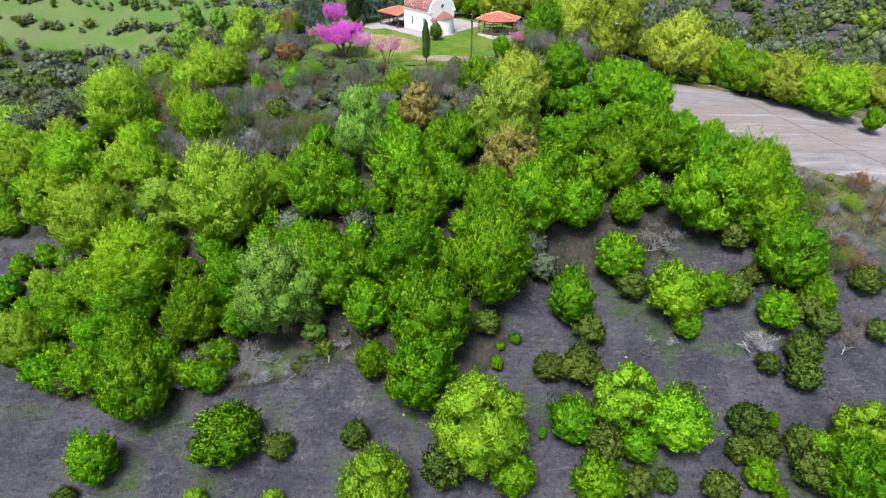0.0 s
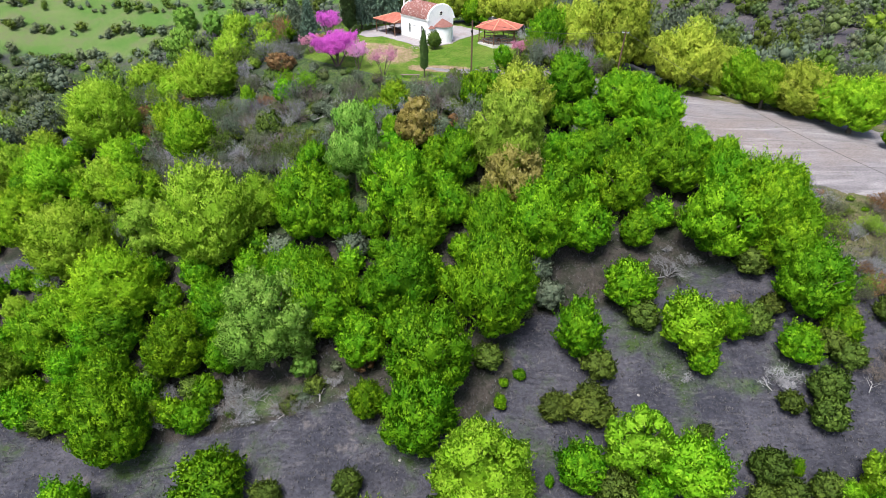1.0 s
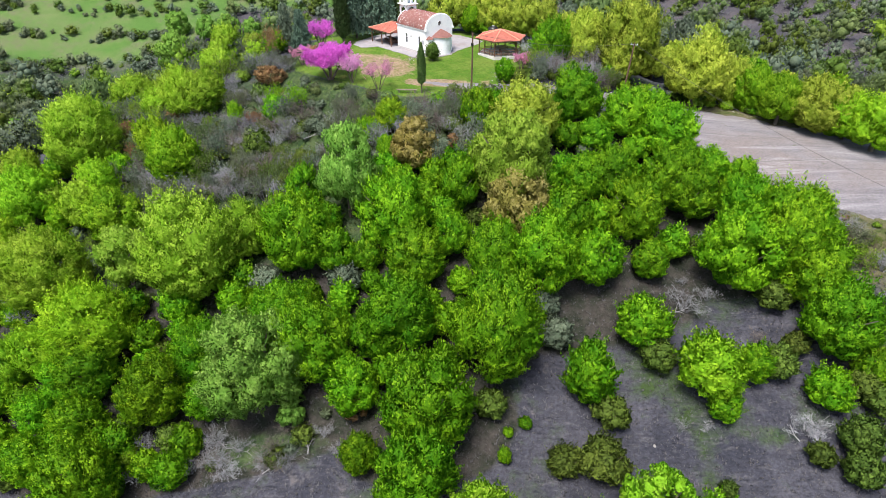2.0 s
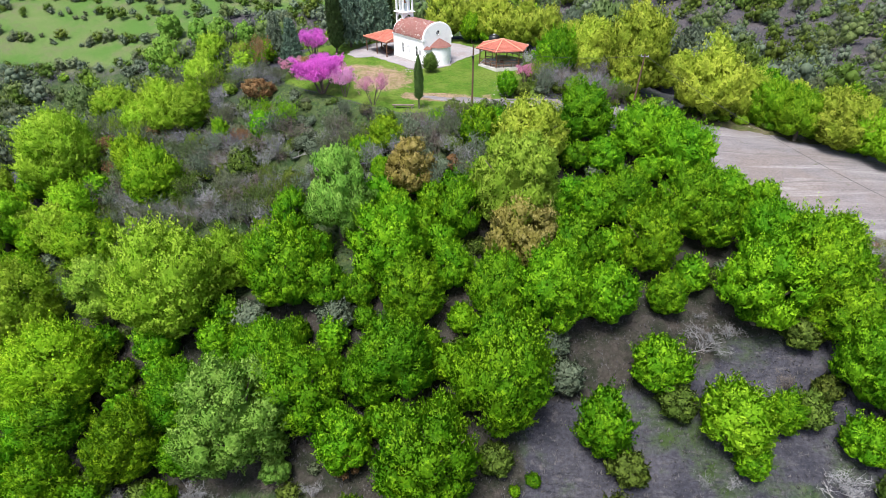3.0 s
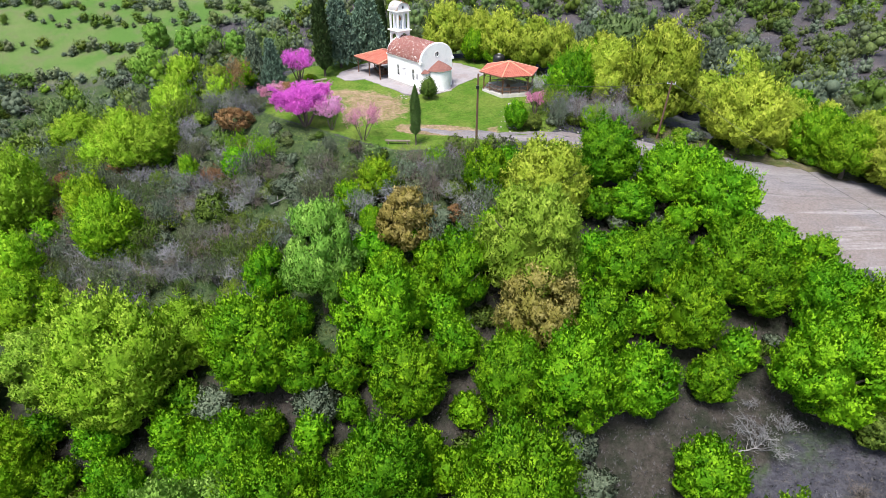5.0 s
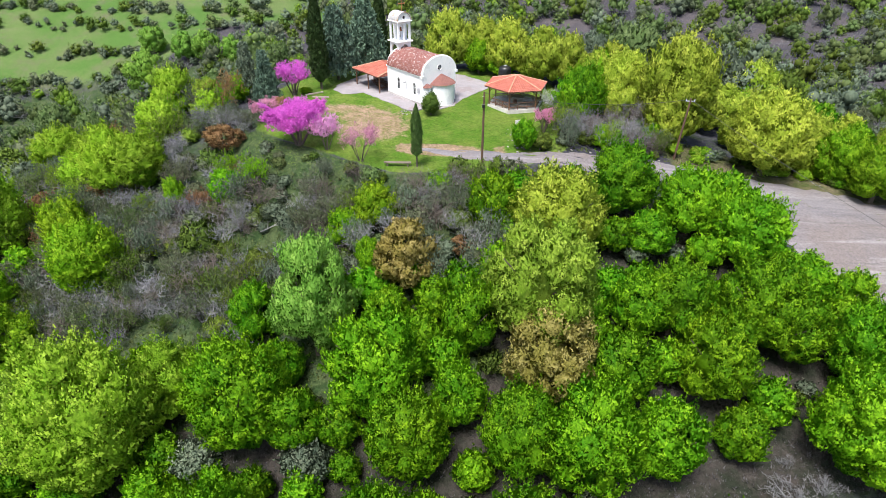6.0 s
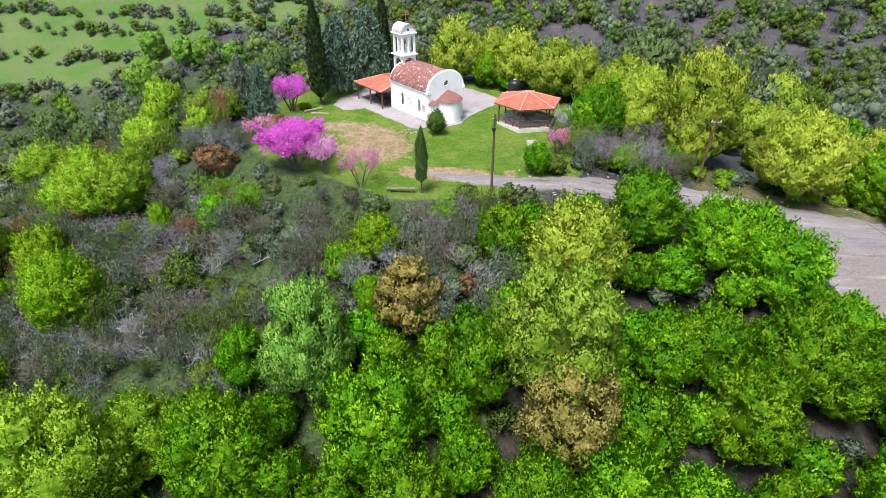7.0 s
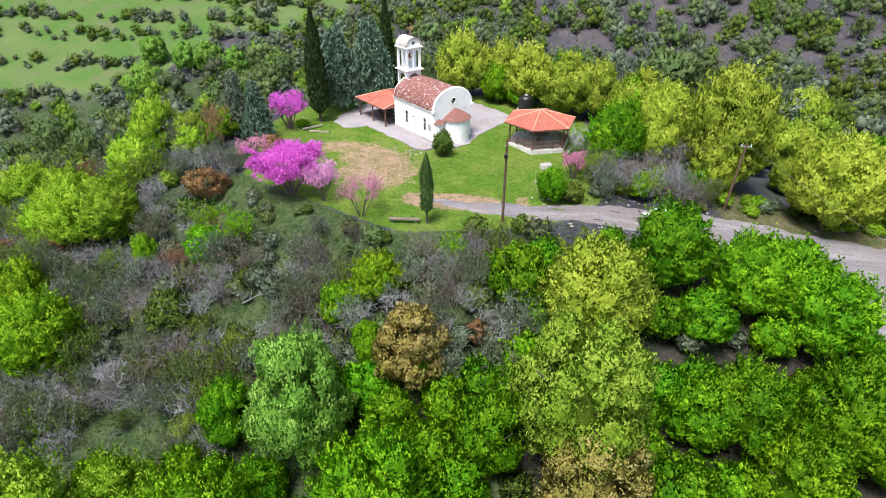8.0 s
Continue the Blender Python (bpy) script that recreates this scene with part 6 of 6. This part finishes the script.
def build_tank():
    base = thing("water_tank", pose(9.6, 123.4, YARD), "black plastic water tank with a pale lid on a low stand", "water tank")
    bm = bmesh.new()
    prof = [(0.93, 0.45), (0.95, 0.6), (0.95, 1.75), (0.9, 2.0), (0.72, 2.2), (0.4, 2.32), (0.0, 2.35)]
    rings = []
    for r, z in prof[:-1]:
        rings.append([bm.verts.new((r * math.cos(2 * math.pi * k / 24), r * math.sin(2 * math.pi * k / 24), z)) for k in range(24)])
    tip = bm.verts.new((0, 0, 2.35))
    for p, q in zip(rings, rings[1:]):
        for k in range(24):
            bm.faces.new((p[k], p[(k + 1) % 24], q[(k + 1) % 24], q[k]))
    for k in range(24):
        bm.faces.new((rings[-1][k], rings[-1][(k + 1) % 24], tip))
    bm.faces.new(rings[0][::-1])
    part("tank_body", bm, BLACK_PLASTIC, base, smooth=True)
    bm = bmesh.new()
    bmesh.ops.create_cone(bm, cap_ends=True, segments=16, radius1=0.24, radius2=0.2, depth=0.1, matrix=pose(0, 0, 2.36))
    part("lid", bm, METAL_GREY, base, "pale screw lid")
    part("stand", box(bmesh.new(), -1.0, 1.0, -1.0, 1.0, -0.1, 0.45, 0.02), CONCRETE, base, "low concrete stand")


build_tank()


# ---- tall trees of the yard ----
def column_crown(name, seed, sprays_n, leaf, material, belly=0.35, top=2.0, foot=0.12, stretch=1.0):
    """A cypress: a slim column of upright sprays, radius 1, height 2."""
    rng = np.random.default_rng(seed)
    z = foot + (top - foot) * rng.uniform(0, 1, sprays_n) ** 0.9
    u = (z - foot) / (top - foot)
    env = np.minimum(1.0, (u / 0.10 + 0.25)) * (1 - np.clip((u - belly) / (1 - belly), 0, 1) ** 1.7)
    a = rng.uniform(0, 2 * math.pi, sprays_n)
    lump = 1 + 0.16 * np.sin(3 * a + 9 * u + seed) * np.sin(17 * u + 2 * a) + 0.14 * np.sin(5 * a + 41 * u) * np.sin(3 * a - 63 * u)
    r = env * lump * rng.uniform(0.72, 1.0, sprays_n)
    pts = np.stack([r * np.cos(a), r * np.sin(a), z], 1)
    nrm = np.stack([np.cos(a), np.sin(a), np.full(sprays_n, 0.1)], 1)
    high = np.array([1, 1, stretch])
    verts, faces = sprays(rng, pts * high, nrm, np.full(sprays_n, leaf), upward=1.1, thin=0.3)
    return from_arrays(name, verts / high, faces, material)


def cypress(x, y, r, h, seed, n=9000, leaf=0.27, clear=0.0, colour="cypress", belly=0.35):
    base = thing("cypress", Matrix.LocRotScale((x, y, float(land(x, y))), None, (r, r, h / 2)), "slim dark green columnar cypress in the yard", "tree", "cypresses")
    ob = new("crown", column_crown("cypress_crown", seed, n, leaf, LEAF[colour], belly, foot=0.12 + clear, stretch=h / 2 / r))
    ob.parent = base
    part("trunk", rod(bmesh.new(), (0, 0, -0.05), (0, 0, 1.5), 0.16, 0.06, 7), BARK, base)


cypress(-16.9, 119.3, 1.25, 13.6, 1, clear=0.05)
cypress(-9.8, 136.0, 1.25, 15.5, 2)
cypress(-2.6, 94.2, 0.60, 6.9, 3, 5000, 0.30, clear=0.26, colour="young", belly=0.55)


def pine(x, y, r, h, seed, name="blue_pine", label="blue-grey conifer with layered drooping boughs", colour="pine", bare=0.35, n=7500, full=2.0):
    rng = np.random.default_rng(seed)
    pts, nrm = [], []
    tiers = 11
    for t in range(tiers):
        z = bare + (1.95 - bare) * t / (tiers - 1)
        reach = (1 - (t / tiers) ** full) * rng.uniform(0.85, 1.05) + 0.06
        boughs = max(4, int(11 * reach) + 2)
        for k in range(boughs):
            a = 2 * math.pi * (k + rng.uniform(-0.3, 0.3)) / boughs
            L = reach * rng.uniform(0.75, 1.08)
            m = int(n / tiers / boughs)
            s = rng.uniform(0.12, 1, m) ** 0.7
            spread = 0.11 * (1.15 - s * 0.5)
            off = rng.normal(0, 1, (m, 3)) * np.array([1, 1, 0.55]) * spread[:, None]
            p = np.stack([L * s * math.cos(a), L * s * math.sin(a), z + 0.10 * s - 0.16 * s ** 2], 1) + off
            pts.append(p)
            nrm.append(off + np.array([0.3 * math.cos(a), 0.3 * math.sin(a), 0.35]) * 0.3)
    pts, nrm = np.concatenate(pts), np.concatenate(nrm)
    verts, faces = sprays(rng, pts, nrm, np.full(len(pts), 0.13), upward=0.1, thin=0.25)
    base = thing(name, Matrix.LocRotScale((x, y, float(land(x, y))), None, (r, r, h / 2)), label, "tree", "conifers")
    ob = new("crown", from_arrays("crown", verts, faces, LEAF[colour]))
    ob.parent = base
    part("trunk", rod(bmesh.new(), (0, 0, -0.05), (0, 0, 1.8), 0.07, 0.02, 7), BARK, base)


pine(-15.2, 124.5, 3.2, 10.0, 51)
pine(-11.5, 130.0, 3.4, 10.5, 52)
pine(-22.8, 112.5, 2.0, 6.6, 53, "juniper_tree", "bushy grey-green conical juniper at the yard's edge", bare=0.05, full=1.4)
pine(-25.6, 114.2, 2.0, 7.0, 54, "juniper_tree", "bushy grey-green conical juniper at the yard's edge", "greyish", bare=0.05, full=1.4)


# ---- Judas trees in blossom ----
def blossom_tree(x, y, r, h, seed, colour, sprays_n, label, lobes=44, leaf=0.085, girth=1.0):
    rng = np.random.default_rng(seed)
    base = thing("judas_tree", Matrix.LocRotScale((x, y, float(land(x, y))), None, (r, r, h / 2)), label, "tree", "blossoming trees")
    bm = bmesh.new()
    tips = []
    for k in range(5):
        a = 2 * math.pi * k / 5 + rng.uniform(-0.4, 0.4)
        lean = rng.uniform(0.25, 0.5)
        p = Vector((0.06 * math.cos(a), 0.06 * math.sin(a), -0.05))
        q = Vector((lean * math.cos(a), lean * math.sin(a), 0.9))
        rod(bm, p, q, 0.045 * girth, 0.028 * girth, 6)
        for j in range(5):
            b = a + rng.uniform(-1.1, 1.1)
            far = rng.uniform(0.55, 0.95)
            s = q.lerp(p, rng.uniform(0, 0.35))
            t = Vector((far * math.cos(b), far * math.sin(b), rng.uniform(1.0, 1.8)))
            mid = (s + t) / 2 + Vector((0, 0, 0.1))
            rod(bm, s, mid, 0.022 * girth, 0.015 * girth, 5)
            rod(bm, mid, t, 0.015 * girth, 0.006 * girth, 5)
            tips += [(mid, t)] * 2
    part("trunk", bm, BARK, base)
    mid, rad = lobes_of(rng, lobes, "open")
    pts = []
    for c, q in zip(mid, rad):
        k = int(sprays_n / lobes * 0.6)
        v = unit(rng.normal(0, 1, (k, 3)))
        pts.append(c + v * (q * rng.uniform(0.55, 1.05, k))[:, None])
    for s, t in tips:
        k = int(sprays_n * 0.4 / len(tips))
        u = rng.uniform(0, 1.1, k)[:, None]
        pts.append(np.array(s) * (1 - u) + np.array(t) * u + rng.normal(0, 0.045, (k, 3)))
    pts = np.concatenate(pts)
    verts, faces = sprays(rng, pts, pts - np.array([0, 0, 1.0]), np.full(len(pts), leaf), upward=0.6, thin=0.3)
    ob = new("blossom", from_arrays("blossom", verts, faces, LEAF[colour]))
    ob.parent = base
    return base


blossom_tree(-16.3, 99.8, 3.9, 5.4, 61, "magenta", 17000, "Judas tree covered in magenta blossom at the lawn's edge", 64, 0.06)
blossom_tree(-12.9, 98.4, 2.0, 4.4, 62, "lilac", 2800, "smaller Judas tree with thin lilac-pink blossom", 26, 0.085, 0.6)
blossom_tree(-8.8, 95.6, 2.5, 4.6, 63, "pink", 2600, "young Judas tree with sparse pink blossom on the lawn", 34, 0.05, 0.5)
blossom_tree(-20.2, 116.5, 2.6, 5.0, 64, "magenta", 3200, "pink blossoming Judas tree beside the conifers", 34)
blossom_tree(12.4, 103.2, 1.5, 3.2, 65, "pink", 2200, "small pink blossoming Judas tree among shrubs", 22, 0.10)
blossom_tree(-21.6, 106.5, 2.2, 3.2, 66, "pink", 1600, "low shrubby tree with faded pink blossom", 22, 0.08)
plant("rust", -20.0, 108.0, 1.5, 3.0)
plant("box", -1.2, 108.6, 1.45, 3.3)
plant("bush", -18.8, 117.2, 1.0, 1.0)


# ---- poles and cables ----
def utility_pole(x, y, h, tilt_x=0.0, tilt_y=0.0, arm=True, lamp=False, label="dark tarred wooden utility pole"):
    z = float(land(x, y))
    base = thing("utility_pole", pose(x, y, z, tilt_x, tilt_y, 0), label, "pole", "utility poles")
    part("shaft", rod(bmesh.new(), (0, 0, -0.4), (0, 0, h), 0.14, 0.10, 10), POLE_WOOD, base)
    if arm:
        part("crossarm", box(bmesh.new(), -0.55, 0.55, -0.05, 0.05, h - 0.35, h - 0.25, 0.01), METAL_GREY, base, "grey metal crossarm")
        for k in (-0.48, 0, 0.48):
            part("insulator", rod(bmesh.new(), (k, 0, h - 0.25), (k, 0, h - 0.05), 0.05, 0.03, 8), WHITE_PAINT, base)
    if lamp:
        arm_part = part("meter_box", box(bmesh.new(), -0.22, 0.12, -0.3, -0.1, h - 1.6, h - 1.25, 0.02), BLACK_PLASTIC, base, "small dark box on the pole")
        part("bracket", rod(bmesh.new(), (0, 0, h - 0.5), (-0.25, -0.35, h - 0.35), 0.03, sides=5), METAL_GREY, base)
    return Vector((x, y, z)) + pose(0, 0, 0, tilt_x, tilt_y, 0) @ Vector((0, 0, h - 0.1))


top1 = utility_pole(4.4, 94.6, 8.0, arm=False, lamp=True, label="dark wooden pole with a small dark box beside the track")
top2 = utility_pole(28.0, 101.2, 7.4, 0, 4.0)
top3 = utility_pole(51.8, 63.0, 8.6, 0, 2.5)


def cable(p, q, sag):
    bm = bmesh.new()
    n = 20
    pts = [p.lerp(q, k / n) - Vector((0, 0, sag * 4 * (k / n) * (1 - k / n))) for k in range(n + 1)]
    for s, t in zip(pts, pts[1:]):
        rod(bm, s, t, 0.02, sides=4)
    tagged(part("cable", bm, WIRE), "thin dark overhead cable between poles", "cable")


cable(top2, top3, 1.3)
cable(top1, top2, 0.9)
cable(top3, Vector((75, 20, 2)), 1.5)


# ---- small things of the yard ----
def plank_bench(x, y, turn):
    z = float(land(x, y))
    base = thing("plank_bench", pose(x, y, z, 0, 0, turn), "low weathered dark plank bench on the lawn's edge", "bench")
    part("seat", box(bmesh.new(), -1.45, 1.45, -0.2, 0.2, 0.36, 0.46, 0.01), DARK_PLANK, base)
    for k in (-1.1, 1.1):
        bm = box(bmesh.new(), k - 0.07, k + 0.07, -0.12, 0.12, -0.1, 0.36)
        part("leg", bm, DARK_PLANK, base)


plank_bench(-4.7, 94.4, -3)
for x, y, turn, n in ((-17.4, 116.4, 35, 2.6), (-16.4, 115.3, -8, 2.4)):
    ob = part("timber_beam", box(bmesh.new(), -n / 2, n / 2, -0.09, 0.09, 0, 0.18, 0.015), GREY_WOOD)
    ob.matrix_world = pose(x, y, float(land(x, y)) - 0.02 + (0.17 if n > 2.5 else 0), 0, 0, turn)
    tagged(ob, "loose pale squared timber lying on the grass", "beam", "timber beams")


def garden_bench(x, y, turn):
    base = thing("garden_bench", pose(x, y, YARD, 0, 0, turn), "dark slatted wooden bench at the yard's edge", "bench")
    for k in range(4):
        part("slat", box(bmesh.new(), -0.9, 0.9, -0.24 + 0.13 * k, -0.14 + 0.13 * k, 0.43, 0.47, 0.005), DARK_WOOD, base)
    for k in range(3):
        part("slat", box(bmesh.new(), -0.9, 0.9, 0.27, 0.31, 0.56 + 0.14 * k, 0.66 + 0.14 * k, 0.005), DARK_WOOD, base)
    for x in (-0.75, 0.75):
        bm = box(bmesh.new(), x - 0.04, x + 0.04, -0.24, 0.27, 0.36, 0.43)
        box(bm, x - 0.04, x + 0.04, -0.24, -0.16, 0, 0.36)
        box(bm, x - 0.04, x + 0.04, 0.22, 0.27, 0, 1.0)
        part("leg", bm, DARK_WOOD, base)


garden_bench(-12.8, 127.6, 40)


def ladder(p, q):
    p, q = Vector(p), Vector(q)
    m = Matrix.Translation((p + q) / 2) @ (q - p).to_track_quat("Y", "Z").to_matrix().to_4x4()
    base = thing("ladder", m, "mint-green painted ladder leaning on the gazebo railing", "ladder")
    for k in (-0.3, 0.3):
        part("rail", box(bmesh.new(), k - 0.035, k + 0.035, -1.8, 1.8, -0.03, 0.03, 0.005), MINT_PAINT, base)
    for k in range(9):
        part("rung", rod(bmesh.new(), (-0.3, -1.6 + 0.4 * k, 0), (0.3, -1.6 + 0.4 * k, 0), 0.028, sides=6), MINT_PAINT, base)


ladder((12.3, 108.2, YARD - 0.45), (14.3, 110.6, YARD + 0.45))


def trough(x, y, turn):
    bm = box(bmesh.new(), -0.6, 0.6, -0.35, 0.35, -0.1, 0.45, 0.05)
    top = max((f for f in bm.faces), key=lambda f: f.calc_center_median().z)
    res = bmesh.ops.inset_region(bm, faces=[top], thickness=0.12)
    bmesh.ops.translate(bm, vec=(0, 0, -0.35), verts=top.verts[:])
    ob = part("stone_trough", bm, CONCRETE)
    ob.matrix_world = pose(x, y, float(land(x, y)), 0, 0, turn)
    tagged(ob, "grey stone trough on the grass below the gazebo", "trough")


trough(9.9, 105.6, 15)


def car(x, y, turn):
    z = float(land(x, y)) + 0.05
    base = thing("car", pose(x, y, z, 0, 0, turn), "white parked car half hidden behind a tree", "car")
    prof = [(-2.05, 0.35), (-2.1, 0.75), (-1.95, 0.95), (-1.45, 1.0), (-0.95, 1.42), (0.75, 1.45), (1.35, 1.02), (2.0, 0.9), (2.1, 0.6), (2.05, 0.35)]
    bm = bmesh.new()
    sides = []
    for y0, inset in ((-0.82, 0.0), (0.82, 0.0)):
        sides.append([bm.verts.new((px, y0 * (0.86 if pz > 1.2 else 1.0), pz)) for px, pz in prof])
    bm.faces.new(sides[0][::-1])
    bm.faces.new(sides[1])
    for k in range(len(prof)):
        j = (k + 1) % len(prof)
        bm.faces.new((sides[0][k], sides[0][j], sides[1][j], sides[1][k]))
    bmesh.ops.recalc_face_normals(bm, faces=bm.faces[:])
    part("body", bm, WHITE_PAINT, base)
    for x0, x1, z0, z1 in ((-1.40, -0.98, 1.04, 1.38), (0.80, 1.30, 1.40, 1.05)):
        bm = bmesh.new()
        vs = [bm.verts.new(p) for p in ((x0, -0.66, z0 + 0.012), (x0, 0.66, z0 + 0.012), (x1, 0.62, z1 + 0.012), (x1, -0.62, z1 + 0.012))]
        bm.faces.new(vs)
        bmesh.ops.translate(bm, vec=(-0.015 if x0 < 0 else 0.015, 0, 0.012), verts=bm.verts[:])
        part("windscreen", bm, GLASS, base)
    for s in (-1, 1):
        bm = bmesh.new()
        vs = [bm.verts.new((px, s * py, pz)) for px, py, pz in ((-1.3, 0.80, 1.04), (1.15, 0.80, 1.04), (0.72, 0.725, 1.38), (-0.9, 0.725, 1.38))]
        bm.faces.new(vs)
        bmesh.ops.translate(bm, vec=(0, s * 0.012, 0), verts=bm.verts[:])
        part("side_window", bm, GLASS, base)
        for wx in (-1.3, 1.3):
            wheel = part("wheel", rod(bmesh.new(), (wx, s * 0.68, 0.31), (wx, s * 0.86, 0.31), 0.31, sides=16), TYRE, base)
            part("hubcap", rod(bmesh.new(), (wx, s * 0.862, 0.31), (wx, s * 0.875, 0.31), 0.18, sides=12), METAL_GREY, wheel)


car(20.2, 96.5, 8)


# ---- stones by the track and on the bare slope ----
def stone_mesh(seed):
    rng = random.Random(seed)
    bm = bmesh.new()
    bmesh.ops.create_icosphere(bm, subdivisions=1, radius=1.0)
    for v in bm.verts:
        v.co *= rng.uniform(0.72, 1.15)
        v.co.z *= 0.6
    me = bpy.data.meshes.new("stone")
    bm.to_mesh(me)
    bm.free()
    me.materials.append(FIELD_STONE)
    return me


STONES = [stone_mesh(k) for k in range(5)]
for x, y, q in scatter(46, 6, 46, 92, 106, lambda x, y: 0.0 < road_gap(x, y) < 1.4, 71) + scatter(26, -30, 45, 38, 60, lambda x, y: True, 72) + scatter(30, 7.5, 12, 98.5, 104, lambda x, y: road_gap(x, y) > 0.3, 73) + scatter(12, -5.0, -3.6, 108.4, 109.6, lambda x, y: True, 74):
    ob = new("stone", STONES[int(q * 5) % 5])
    s = 0.07 + 0.18 * q * q
    ob.matrix_world = Matrix.LocRotScale((x, y, float(rough_land(x, y)) + 0.1 * s), Euler((0, 0, q * 20)), (s, s * 0.8, s))
    tagged(ob, "pale field stone lying on the ground", "stone", "field stones")
